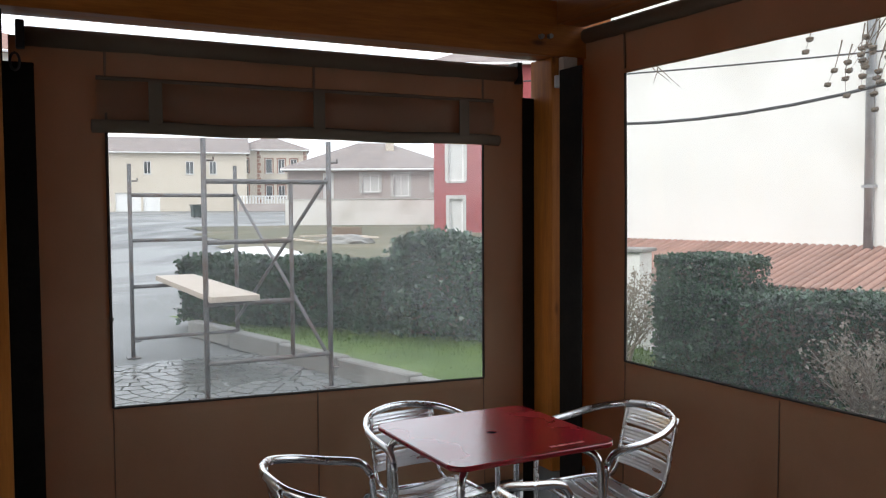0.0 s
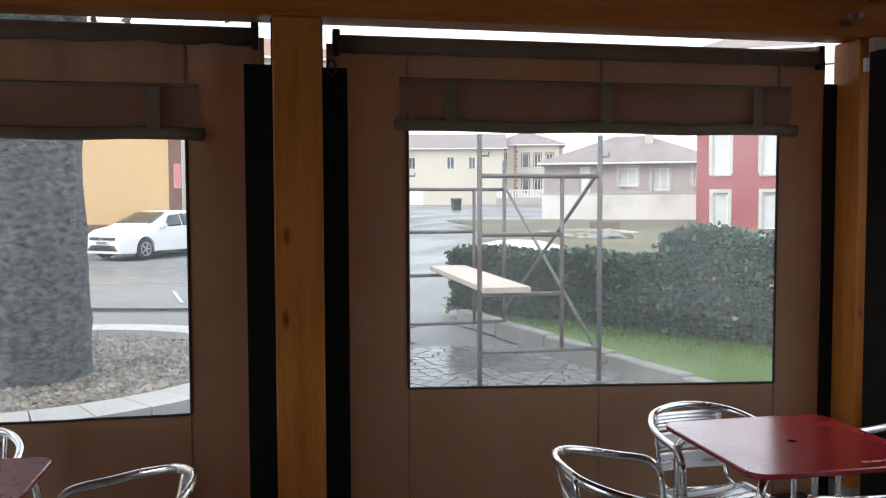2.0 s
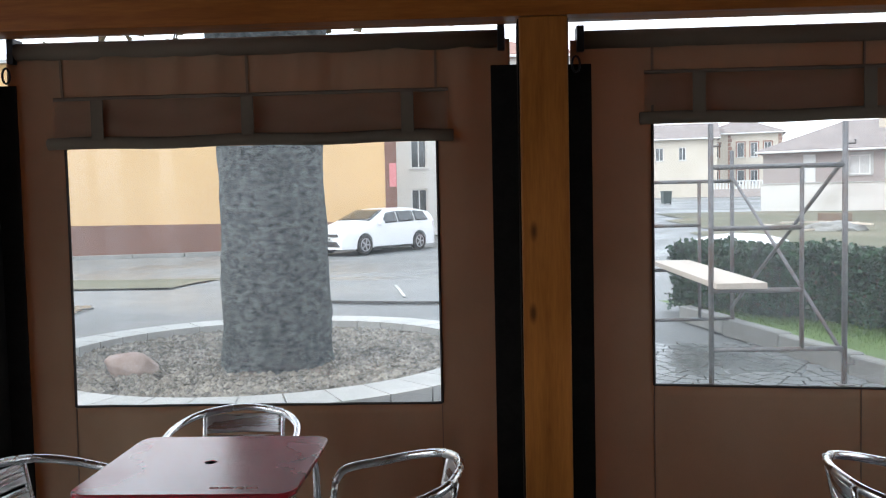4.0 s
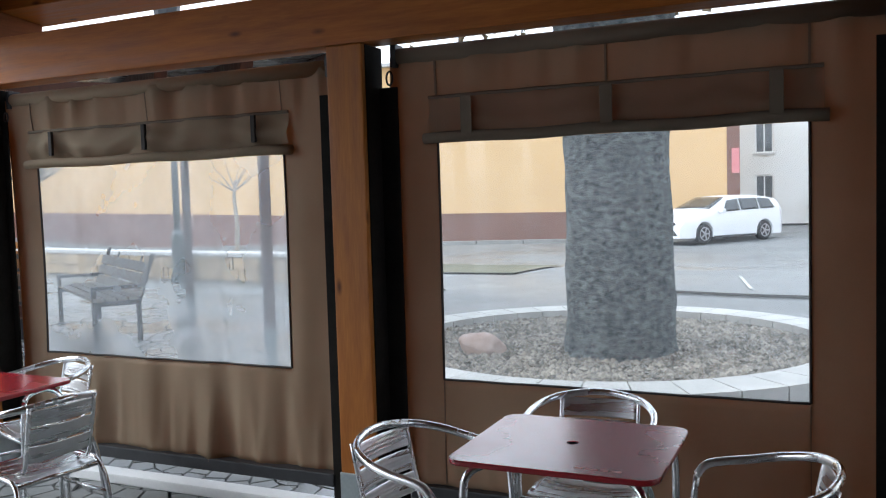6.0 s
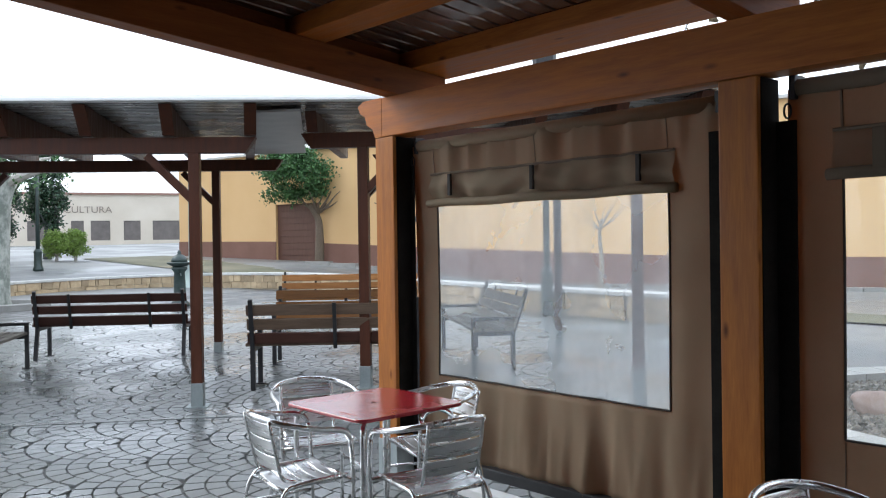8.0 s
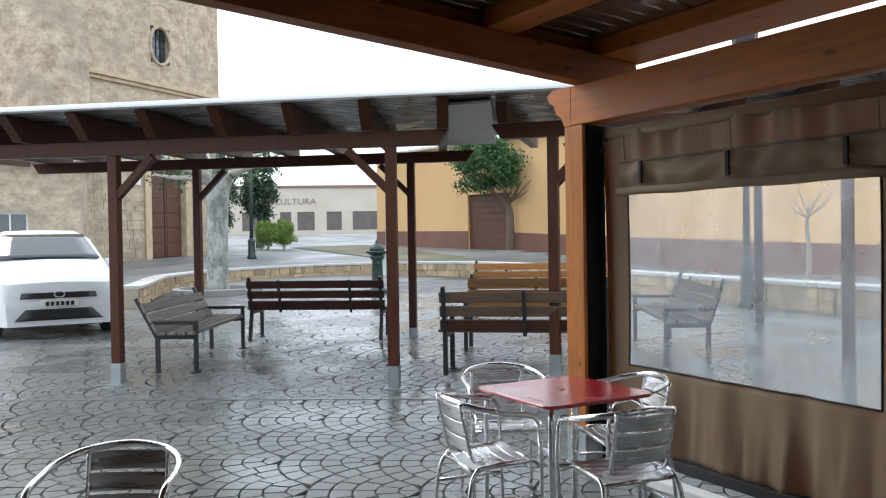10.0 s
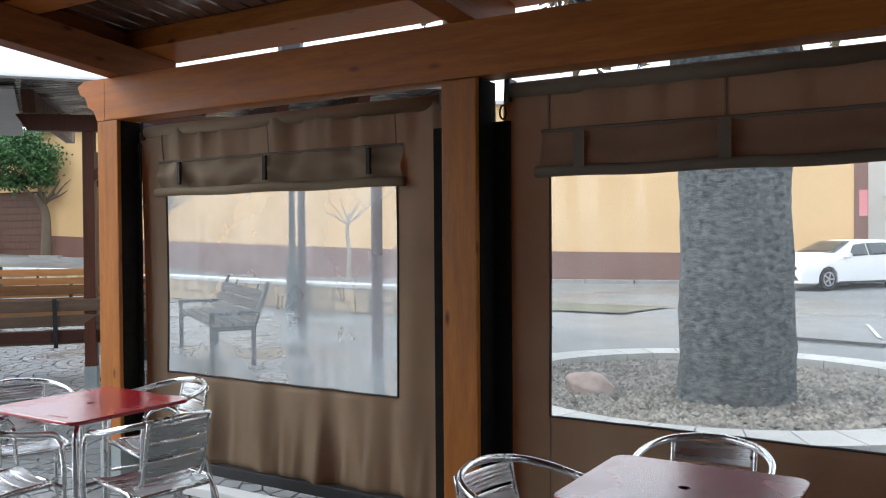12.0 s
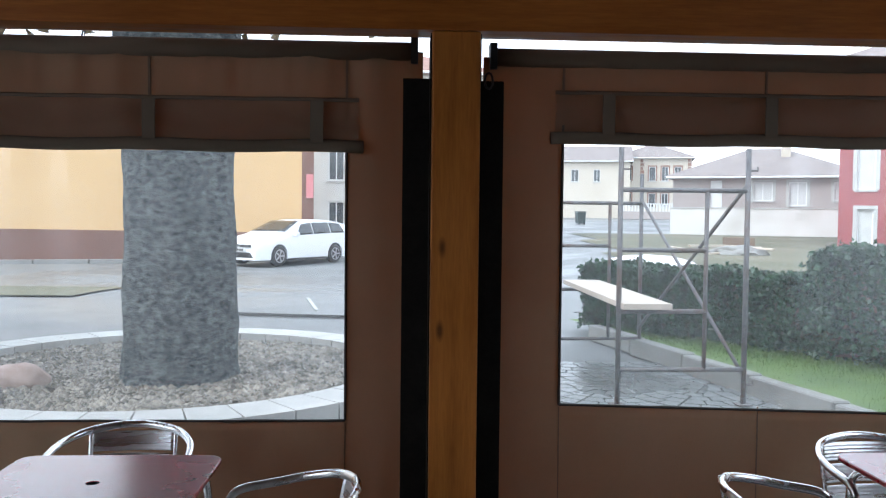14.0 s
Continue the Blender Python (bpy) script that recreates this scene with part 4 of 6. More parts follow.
# ---- the big plane tree in its ring ----


def limb(bm, start, direction, length, r0, rnd, droop=0.0, n=7):
    pts, p, d = [Vector(start)], Vector(start), Vector(direction).normalized()
    for k in range(n):
        d = (d + Vector((rnd.gauss(0, 0.12), rnd.gauss(0, 0.12), rnd.gauss(0, 0.1) - droop))).normalized()
        p = p + d * length / n
        pts.append(p.copy())
    tube(bm, pts, r0, 7, taper=[1 - 0.8 * k / n for k in range(n + 1)])
    return pts


def big_tree():
    rnd = random.Random(12)
    t = thing("plane_tree", "large plane tree with thick rough grey bark", "tree", pose(0.43, 7.71, 0))
    bm = bmesh.new()
    n, rows = 72, 70
    rings = []
    for j in range(rows + 1):
        z = 3.6 * j / rows
        ring = []
        for k in range(n):
            a = 2 * math.pi * k / n
            r = 0.475 - 0.035 * z / 3.6 + 0.06 * math.exp(-z * 5) + (0.10 * smoothstep(z, 1.9, 3.4))
            r += 0.018 * math.sin(3 * a + 0.6) + 0.014 * math.sin(5 * a + 1.2 * z)
            q = Vector((math.cos(a) * 3.2, math.sin(a) * 3.2, z * 2.0))
            r += 0.020 * noise.noise(q) + 0.016 * noise.noise(Vector((q.x * 3, q.y * 3, q.z * 1.6))) + 0.009 * noise.noise(Vector((q.x * 8, q.y * 8, q.z * 5)))
            ring.append(bm.verts.new((r * math.cos(a), r * math.sin(a), z - 0.05)))
        rings.append(ring)
    for A, B in zip(rings, rings[1:]):
        for k in range(n):
            bm.faces.new((A[k], A[(k + 1) % n], B[(k + 1) % n], B[k]))
    bm.faces.new(rings[-1])
    part("trunk", bm, M["bark"], t, smooth=True)
    leaves = []
    for k in range(9):
        a = k * 0.7 + rnd.uniform(-0.2, 0.2)
        bm = bmesh.new()
        pts = limb(bm, (0.25 * math.cos(a), 0.25 * math.sin(a), 3.2), (math.cos(a), math.sin(a), 0.45), rnd.uniform(3.0, 4.2), 0.17, rnd, -0.02, 9)
        for q in pts[3:]:
            for _ in range(4):
                tw = limb(bm, q, (rnd.gauss(0, 1), rnd.gauss(0, 1), rnd.gauss(0.1, 0.6)), rnd.uniform(0.7, 1.4), 0.022, rnd, 0.06, 5)
                for w in tw[1:]:
                    for _ in range(4):
                        leaves.append(w + Vector((rnd.gauss(0, 0.14), rnd.gauss(0, 0.14), rnd.gauss(0, 0.12))))
        part("limb", bm, M["bark"], t, smooth=True)
    leaf_cloud("crown", M["leaf_dry"], t, leaves, 0.11, rnd, "sparse brown dry winter leaves")


big_tree()


def tree_ring():
    r = thing("tree_ring", "round planting ring of pale stone slabs filled with pebbles", "planter", pose(0, 0, lift(8)))
    seg = 40
    for k in range(seg):
        a0, a1 = 2 * math.pi * (k + 0.02) / seg, 2 * math.pi * (k + 0.98) / seg
        bm = bmesh.new()
        vs = []
        for z in (-0.03, 0.115):
            for a in (a0, (a0 + a1) / 2, a1):
                for rad in (RING_IN, RING_OUT):
                    vs.append(bm.verts.new((RING_C[0] + rad * math.cos(a), RING_C[1] + rad * math.sin(a), z)))
        for i in (0, 1):
            b = i * 2
            bm.faces.new([vs[q] for q in (b, b + 1, b + 3, b + 2)])
            bm.faces.new([vs[q] for q in (b + 6, b + 7, b + 9, b + 8)])
            bm.faces.new([vs[q] for q in (b, b + 2, b + 8, b + 6)])
            bm.faces.new([vs[q] for q in (b + 1, b + 3, b + 9, b + 7)])
        bm.faces.new([vs[q] for q in (0, 1, 7, 6)])
        bm.faces.new([vs[q] for q in (4, 5, 11, 10)])
        part("slab", bm, M["cap"], r)
    part("soil", lathe([(RING_IN, -0.02), (RING_IN, 0.015), (0.3, 0.03)], 40, centre=(*RING_C, 0)), M["soil"], r)
    rnd = random.Random(7)
    verts, faces = [], []
    base = [(1, 0, 0), (0.3, 0.9, 0.1), (-0.8, 0.55, 0), (-0.85, -0.5, 0.05), (0.25, -0.95, 0), (0.1, 0.05, 0.75)]
    for k in range(7500):
        a, q = rnd.uniform(0, 6.283), RING_IN * math.sqrt(rnd.random())
        x, y = RING_C[0] + q * math.cos(a), RING_C[1] + q * math.sin(a)
        if math.hypot(x - 0.43, y - 7.71) < 0.5:
            continue
        s, turn = rnd.uniform(0.022, 0.052), rnd.uniform(0, 6.28)
        ex, hz = rnd.uniform(0.45, 0.9), rnd.uniform(0.6, 1.0)
        b = len(verts)
        c, sn = math.cos(turn), math.sin(turn)
        for px, py, pz in base:
            px, py = px * s, py * s * ex
            verts.append((x + c * px - sn * py, y + sn * px + c * py, 0.025 + rnd.uniform(0, 0.012) + pz * s * hz))
        for i in range(5):
            faces.append((b + i, b + (i + 1) % 5, b + 5))
    g = raw("pebbles", verts, faces, M["gravel"], r)
    tagged(g, "loose grey-brown pebbles", kind="stuff")
    rk = thing("boulder", "pinkish rounded boulder lying on the pebbles", "stone", pose(-0.76, 7.32, 0.03, 0, 0, 10))
    bm = bmesh.new()
    bmesh.ops.create_icosphere(bm, subdivisions=4, radius=1)
    for v in bm.verts:
        d = 1 + 0.22 * noise.noise(v.co * 1.3 + Vector((3, 1, 0))) + 0.07 * noise.noise(v.co * 4)
        v.co = Vector((v.co.x * 0.22 * d * (1.1 if v.co.x > 0 else 0.9), v.co.y * 0.15 * d, max(-0.02, 0.06 + v.co.z * 0.125 * d - 0.03 * v.co.x)))
    part("rock", bm, M["pink_stone"], rk, smooth=True)


tree_ring()

# ---- scaffold on the path ----


def scaffold():
    s = thing("scaffold", "grey steel tube scaffold tower with one plank", "scaffold", pose(0, 0, lift(7.6)))
    frames = (((4.08, 6.74), (5.09, 6.74), 2.02, (0.28, 1.22, 1.69)), ((3.85, 9.02), (4.91, 9.07), 1.93, (0.19, 0.71, 1.17, 1.62)))
    for (ax, ay), (bx, by), top, rungs in frames:
        for x, y in ((ax, ay), (bx, by)):
            u = part("upright", tubed([(x, y, 0.0), (x, y, top)], 0.021, 10), M["scaffold"], s, smooth=True)
            part("base_plate", boxed(x - 0.06, x + 0.06, y - 0.06, y + 0.06, 0, 0.008), M["scaffold"], u)
            for z in (top - 0.17, 0.16):
                part("locking_pin", tubed([(x, y, z), (x + 0.075, y, z), (x + 0.075, y, z + 0.03)], 0.008, 6), M["scaffold"], u)
        ix, iy = ax + (bx - ax) * 0.68, ay + (by - ay) * 0.68
        part("inner_upright", tubed([(ix, iy, rungs[0]), (ix, iy, rungs[-1])], 0.018, 8), M["scaffold"], s, smooth=True)
        for k, z in enumerate(rungs):
            ex, ey = (bx, by) if k in (0, len(rungs) - 1) else (ix, iy)
            part("rung", tubed([(ax, ay, z), (ex, ey, z)], 0.019, 8), M["scaffold"], s, smooth=True)
    part("rung", tubed([(4.08, 6.74, 0.74), (4.77, 6.74, 0.74)], 0.019, 8), M["scaffold"], s, smooth=True)
    part("brace", tubed([(4.91, 9.07, 1.66), (5.08, 6.76, 0.25)], 0.016, 8), M["scaffold"], s, smooth=True)
    part("brace", tubed([(5.08, 6.76, 1.72), (4.89, 9.05, 0.3)], 0.016, 8), M["scaffold"], s, smooth=True)
    p = thing("plank", "pale weathered wooden plank lying across the scaffold", "plank", pose(4.28, 7.78, 0.762, 0, 0, 0))
    part("board", boxed(-0.19, 0.19, -1.16, 1.30, -0.002, 0.045, 0.004), M["plank"], p)


scaffold()

# ---- hedges ----


def hedge_points(rnd, L, W, H, count, ragged=0.05, j=0.04):
    """Points through the outer shell of a clipped hedge."""
    out = []
    for _ in range(count):
        side = rnd.random()
        x, y, z = rnd.uniform(0, L), rnd.uniform(-W / 2, W / 2), rnd.uniform(0.0, H)
        deep = abs(rnd.gauss(0, ragged))
        if side < 0.38:
            y = -W / 2 + deep
        elif side < 0.5:
            y = W / 2 - deep
        elif side < 0.85:
            z = H - deep * 0.8
        elif side < 0.93:
            x = deep
        else:
            x = L - deep
        wav = j * (1.25 * math.sin(x * 4.1) + 0.75 * math.sin(x * 9.3 + z * 5))
        out.append((x + rnd.gauss(0, j), y + wav * (1 if y < 0 else -1) * 0.6 + rnd.gauss(0, j), z + j * math.sin(x * 5) + rnd.gauss(0, j * 0.7)))
    return out


def hedge(p0, p1, W, H, leaves, seed, label, size=0.05, z=0.13, mat="leaf", ragged=0.05, j=0.04):
    at, L = facing(p0, p1, z)
    h = thing("hedge", label, "hedge", at)
    rnd = random.Random(seed)
    bm = bmesh.new()
    nx = max(4, int(L * 5))
    # Plain solid box fills the hedge behind its leaves and stems.
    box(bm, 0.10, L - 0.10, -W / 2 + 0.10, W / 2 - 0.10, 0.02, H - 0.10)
    part("inner_block", bm, M["twig"], h, "solid twig-brown block inside")
    bm = bmesh.new()
    x = 0.15
    while x < L - 0.1:
        tube(bm, [(x, rnd.uniform(-0.1, 0.1) - W * 0.3, -0.02), (x + rnd.gauss(0, 0.05), -W * 0.36, H * 0.5), (x + rnd.gauss(0, 0.1), -W * 0.3, H * 0.85)], 0.012, 5)
        x += rnd.uniform(0.12, 0.3)
    part("stems", bm, M["twig"], h)
    leaf_cloud("foliage", M[mat], h, hedge_points(rnd, L, W, H, leaves, ragged, j), size, rnd)
    return h


hedge((4.86, 10.60), (6.72, 8.44), 0.8, 0.70, 24000, 21, "clipped dark green hedge along the lawn", 0.058, j=0.028)
hedge((6.62, 8.46), (7.8, 7.42), 0.9, 0.97, 20000, 22, "taller unclipped dark green hedge beside the lawn", 0.062, j=0.05)
hedge((7.68, 5.50), (7.83, 4.80), 0.5, 0.97, 22000, 23, "block-clipped dark green hedge outside the terrace", 0.03, 0.12, ragged=0.02, j=0.014)
hedge((7.74, 5.5), (8.10, 3.55), 0.72, 0.73, 18000, 24, "low dark green hedge outside the terrace", 0.036, 0.12, ragged=0.03, j=0.02)


def dry_shrub(x, y, h, seed, label):
    rnd = random.Random(seed)
    s = thing("dry_shrub", label, "shrub", pose(x, y, 0.1))
    tips = []
    for k in range(14):
        bm = bmesh.new()
        a = rnd.uniform(0, 6.28)
        pts = limb(bm, (rnd.gauss(0, 0.05), rnd.gauss(0, 0.05), 0), (math.cos(a) * 0.35, math.sin(a) * 0.35, 1), h * rnd.uniform(0.8, 1.15), 0.010, rnd, 0, 7)
        for q in pts[2:]:
            for _ in range(3):
                tw = limb(bm, q, (rnd.gauss(0, 0.7), rnd.gauss(0, 0.7), 0.8), rnd.uniform(0.12, 0.3), 0.004, rnd, 0, 4)
                tips += [tw[-1], tw[-2]]
        part("stem", bm, M["twig_grey"], s)
    leaf_cloud("dry_leaves", M["twig_grey"], s, [t + Vector((rnd.gauss(0, 0.02), rnd.gauss(0, 0.02), rnd.gauss(0, 0.02))) for t in tips for _ in range(2)], 0.03, rnd)


for k, (x, y, h) in enumerate(((7.34, 6.39, 0.75), (7.53, 5.98, 0.7), (7.19, 6.79, 0.7), (7.37, 3.45, 0.55), (7.68, 3.15, 0.68), (7.43, 2.9, 0.6), (7.88, 2.6, 0.68))):
    dry_shrub(x, y, h, 40 + k, "leafless grey-brown twiggy shrub by the hedge")

# ---- east side: white house, low tiled shed, garden wall ----


def east_side():
    at, L = facing((11.4, 13.19), (13.73, 2.86), -1.4)
    h = thing("white_house", "tall white rendered blank house wall with downpipe", "house", at)
    part("wall", boxed(0, L, 0, 6, 0, 9.5), M["render_white"], h)
    dp = part("downpipe", tubed([(6.03, -0.09, 2.2), (6.03, -0.09, 9.4)], 0.06, 10), M["steel"], h, smooth=True)
    for z in (3.0, 4.4, 5.8, 7.2):
        part("clip", boxed(5.96, 6.10, -0.16, -0.0, z, z + 0.04), M["steel"], dp)
    at, L = facing((10.11, 10.73), (11.98, 3.05), -1.5)
    s = thing("shed", "low shed with pinkish clay tile roof against the white wall", "shed", at)
    part("wall", boxed(0.3, L, 0, 0.2, 0, 1.88), M["render_white"], s)
    bm = bmesh.new()
    vs = [bm.verts.new(p) for p in ((0, -0.12, 1.90), (L, -0.12, 1.90), (L, 2.3, 2.42), (0, 2.3, 2.42), (0, -0.12, 1.96), (L, -0.12, 1.96), (L, 2.3, 2.48), (0, 2.3, 2.48))]
    for q in ((0, 1, 2, 3), (4, 5, 6, 7), (0, 1, 5, 4), (1, 2, 6, 5), (2, 3, 7, 6), (3, 0, 4, 7)):
        bm.faces.new([vs[i] for i in q])
    roof = part("roof", bm, M["roof_tile"], s)
    n = int(L / 0.11)
    bm0 = bmesh.new()
    prof = [(0.048 * math.cos(a), 0.032 * math.sin(a)) for a in np.linspace(0, math.pi, 7)]
    rows = [[bm0.verts.new((px, yy, pz + zz)) for px, pz in prof] for yy, zz in ((-0.16, 1.955), (0.65, 2.13), (1.45, 2.305), (2.28, 2.49))]
    for A, B in zip(rows, rows[1:]):
        for k in range(6):
            bm0.faces.new((A[k], A[k + 1], B[k + 1], B[k]))
    first_tile = part("tile_row", bm0, M["roof_tile"], roof)
    first_tile.location.x = 0.1
    for k in range(1, n):
        o = new("tile_row", first_tile.data)
        o.parent = roof
        o.location.x = 0.1 + 0.11 * k
    # white gate pillar and garden wall before the shed
    p = thing("gate_pillar", "white rendered pillar with thin coping", "pillar", pose(9.79, 8.69, -1.4, 0, 0, -62))
    part("shaft", boxed(-0.3, 0.3, -0.2, 0.2, 0, 2.28, 0.01), M["render_white"], p)
    part("coping", boxed(-0.35, 0.35, -0.25, 0.25, 2.285, 2.33, 0.01), M["concrete"], p)
    at, L = facing((9.42, 7.69), (10.19, 2.22), -1.4)
    g = thing("garden_wall", "low white garden wall with rounded coping", "wall", at)
    part("wall", boxed(0, L, 0, 0.18, 0, 1.93), M["render_white"], g)
    part("coping", boxed(-0.03, L, -0.05, 0.23, 1.935, 1.99, 0.015), M["concrete"], g)


east_side()


def hanging(name, a, b, sag, r, label):
    c = thing(name, label, "cable", pose(0, 0, lift((a[1] + b[1]) / 2)))
    a, b = Vector(a), Vector(b)
    part("wire", tubed([a.lerp(b, k / 16) - Vector((0, 0, sag * 4 * (k / 16) * (1 - k / 16))) for k in range(17)], r, 6), M["cable"], c)


hanging("overhead_cable", (7.74, 9.69, 2.75), (11.06, 3.05, 3.35), 0.62, 0.016, "black sagging overhead cable before the white wall")
hanging("overhead_cable", (9.17, 12.15, 3.4), (12.89, 5.1, 3.3), 0.06, 0.011, "thin dark overhead cable near the white wall")
hanging("overhead_cable", (-45.05, 10.9, 10.7), (-34.15, -2.68, 9.3), 0.5, 0.03, "dark overhead cable crossing before the tower")


def seed_branch():
    rnd = random.Random(31)
    t = thing("tree_branch", "bare hanging twigs with round dry seed clusters", "tree", pose(0.17, -0.03, 0.13))
    trunk = tubed(curve_points([(9.0, 1.6, -0.9), (8.9, 1.7, 1.2), (8.7, 1.9, 3.0), (8.3, 2.6, 3.5)], 5), 0.09, 10)
    part("trunk", trunk, M["twig"], t, smooth=True)
    clumps = []
    bm = bmesh.new()
    for k in range(16):
        y = 3.1 + rnd.uniform(-0.1, 1.0)
        st = Vector((7.25 + rnd.uniform(-0.25, 0.25), y, 2.62 + rnd.uniform(-0.12, 0.12)))
        pts = limb(bm, st, (rnd.gauss(-0.1, 0.15), rnd.gauss(0.25, 0.25), -0.7), rnd.uniform(0.25, 0.6), 0.005, rnd, 0.10, 6)
        clumps += [pts[-1], pts[-3]]
    limb(bm, (8.3, 2.6, 3.5), (-0.4, 0.9, -0.25), 1.7, 0.03, rnd, 0.02, 8)
    part("twigs", bm, M["twig"], t)
    for q in clumps:
        bm = bmesh.new()
        bmesh.ops.create_icosphere(bm, subdivisions=2, radius=0.021)
        for v in bm.verts:
            v.co = Vector((v.co.x * 1.2, v.co.y * 1.3, v.co.z * 0.8)) * (1 + 0.45 * noise.noise(v.co * 60 + q)) + q
        part("seed_cluster", bm, M["twig"], t)
    # the dark branch that hangs in by the corner post
    bm = bmesh.new()
    limb(bm, (7.3, 6.0, 2.75), (0.25, -0.6, -0.10), 0.9, 0.035, rnd, 0.0, 7)
    for k in range(3):
        limb(bm, (7.35 + rnd.uniform(-0.1, 0.1), 5.75 - 0.08 * k, 2.66), (rnd.gauss(0, .4), -0.5, -0.35), 0.35, 0.006, rnd, 0.02, 4)
    part("twigs", bm, M["twig"], t)


seed_branch()

# ---- houses to the north ----


def plain_house(name, label, p0, p1, z0, H, depth, wall, windows, roof="hip", ridge=1.5, roofmat="roof_grey", over=0.35, doors=(), surround=None):
    at, L = facing(p0, p1, z0)
    h = thing(name, label, "house", at)
    part("wall", pierced(L, H, 0.25, list(windows) + list(doors)), M[wall], h)
    bm = bmesh.new()
    box(bm, 0, L, 0.4, depth, 0, H)
    part("core_wall", bm, M[wall], h)
    for u0, u1, a, b in windows:
        window_unit(h, u0, u1, a, b, surround=surround, bars=1 if u1 - u0 > 0.7 else 0, pane="pane_pale" if surround == "cap" else "glass_dark")
    for u0, u1, a, b in doors:
        d = part("door", boxed(u0, u1, 0.12, 0.18, a, b), M["white_paint"], h)
        part("door_panel", boxed(u0 + 0.12, u1 - 0.12, 0.10, 0.119, a + 0.12, b - 0.12, 0.005), M["white_paint"], d)
    if roof:
        bm = bmesh.new()
        o = over
        e = [bm.verts.new(p) for p in ((-o, -o, H), (L + o, -o, H), (L + o, depth + o, H), (-o, depth + o, H))]
        e2 = [bm.verts.new(p) for p in ((-o, -o, H + 0.12), (L + o, -o, H + 0.12), (L + o, depth + o, H + 0.12), (-o, depth + o, H + 0.12))]
        inset = min(depth / 2, L / 2) if roof == "hip" else 0.0
        r = [bm.verts.new((max(inset - o, -o) if roof == "hip" else -o, depth / 2, H + ridge)), bm.verts.new((L - max(inset - o, -o) if roof == "hip" else L + o, depth / 2, H + ridge))]
        bm.faces.new(e)
        for k in range(4):
            bm.faces.new((e[k], e[(k + 1) % 4], e2[(k + 1) % 4], e2[k]))
        bm.faces.new((e2[0], e2[1], r[1], r[0]))
        bm.faces.new((e2[2], e2[3], r[0], r[1]))
        bm.faces.new((e2[1], e2[2], r[1]))
        bm.faces.new((e2[3], e2[0], r[0]))
        part("roof", bm, M[roofmat], h)
        part("gutter", tubed([(-o, -o - 0.05, H + 0.02), (L + o, -o - 0.05, H + 0.02)], 0.06, 6), M["white_metal"], h)
    return h, L


def north_houses():
    plain_house("beige_house", "long two-storey beige house with garage doors", (9.02, 90.93), (25.9, 87.17), -0.15, 5.9, 9, "render_beige",
                ((7.3, 8.0, 3.8, 5.1), (11.3, 12.1, 3.8, 5.1), (13.6, 14.3, 3.8, 5.1), (1.6, 2.3, 3.8, 5.1)), ridge=1.9, roof="gable",
                doors=((4.6, 7.0, 0.05, 1.95), (7.2, 8.8, 0.05, 1.95), (0.6, 3.0, 0.05, 1.95)))
    h, L = plain_house("brick_trimmed_house", "two-storey cream house with brick corner quoins and hipped roof", (25.33, 90.59), (32.77, 88.44), 0.3, 6.0, 7.5, "render_beige",
                       ((0.9, 1.6, 3.6, 5.1), (3.4, 4.1, 3.6, 5.1), (4.7, 5.4, 3.6, 5.1), (6.0, 6.7, 3.6, 5.1), (0.9, 1.6, 0.8, 2.3), (3.4, 4.1, 0.8, 2.3), (4.7, 5.4, 0.8, 2.3)), ridge=1.7, surround="roof_tile")
    for u in (0.0, 2.5, L - 0.4):
        for k in range(15):
            w = 0.4 if k % 2 else 0.28
            part("quoin", boxed(u, u + w, -0.05, 0.0, 0.1 + 0.39 * k, 0.42 + 0.39 * k), M["roof_tile"], h)
    f = thing("front_fence", "low brick wall with white balusters", "fence", facing((24.19, 83.83), (34.09, 81.31), 0.0)[0])
    part("base_wall", boxed(0, 10, 0, 0.3, 0, 0.75), M["render_grey"], f)
    part("top_rail", boxed(0, 10, 0, 0.3, 1.45, 1.55), M["white_paint"], f)
    for k in range(34):
        part("baluster", boxed(0.1 + k * 0.295, 0.24 + k * 0.295, 0.08, 0.22, 0.75, 1.45), M["white_paint"], f)
    h, L = plain_house("bungalow", "single-storey grey-brown bungalow with hipped tile roof", (17.57, 47.32), (26.38, 43.43), 0.0, 3.0, 8.5, "render_grey",
                       ((4.2, 5.2, 1.75, 2.75), (8.2, 9.0, 1.75, 2.75), (6.0, 6.9, 1.5, 2.75)), ridge=1.85, doors=((2.0, 2.6, 0.9, 2.85),), surround="cap")
    part("chimney", boxed(5.6, 6.1, 2.7, 3.2, 3.6, 5.0, 0.02), M["render_beige"], h)
    at, L = facing((16.43, 44.15), (25.14, 40.37), -0.02)
    w = thing("boundary_wall", "long pale rendered boundary wall", "wall", at)
    part("wall", boxed(0, L, 0, 0.2, 0, 1.36), M["render_white"], w)
    part("coping", boxed(-0.03, L + 0.03, -0.04, 0.24, 1.364, 1.42), M["cap"], w)
    plain_house("red_house", "two-storey dark red house with white stone window surrounds", (19.51, 32.9), (28.11, 28.02), -0.4, 7.5, 8, "render_red",
                ((0.62, 1.28, 2.6, 4.3), (2.52, 3.2, 2.6, 4.3), (4.6, 5.3, 2.6, 4.3), (0.66, 1.24, 0.35, 1.85), (2.56, 3.14, 0.35, 1.85), (4.6, 5.3, 0.35, 1.85)), ridge=2, surround="cap")
    # rubble on the grass, a bin by the road, a rounded white mound
    rnd = random.Random(9)
    rb = thing("rubble_heap", "pale pile of building sand and boards on the grass", "rubble", pose(13.16, 26.86, 0.0, 0, 0, -20))
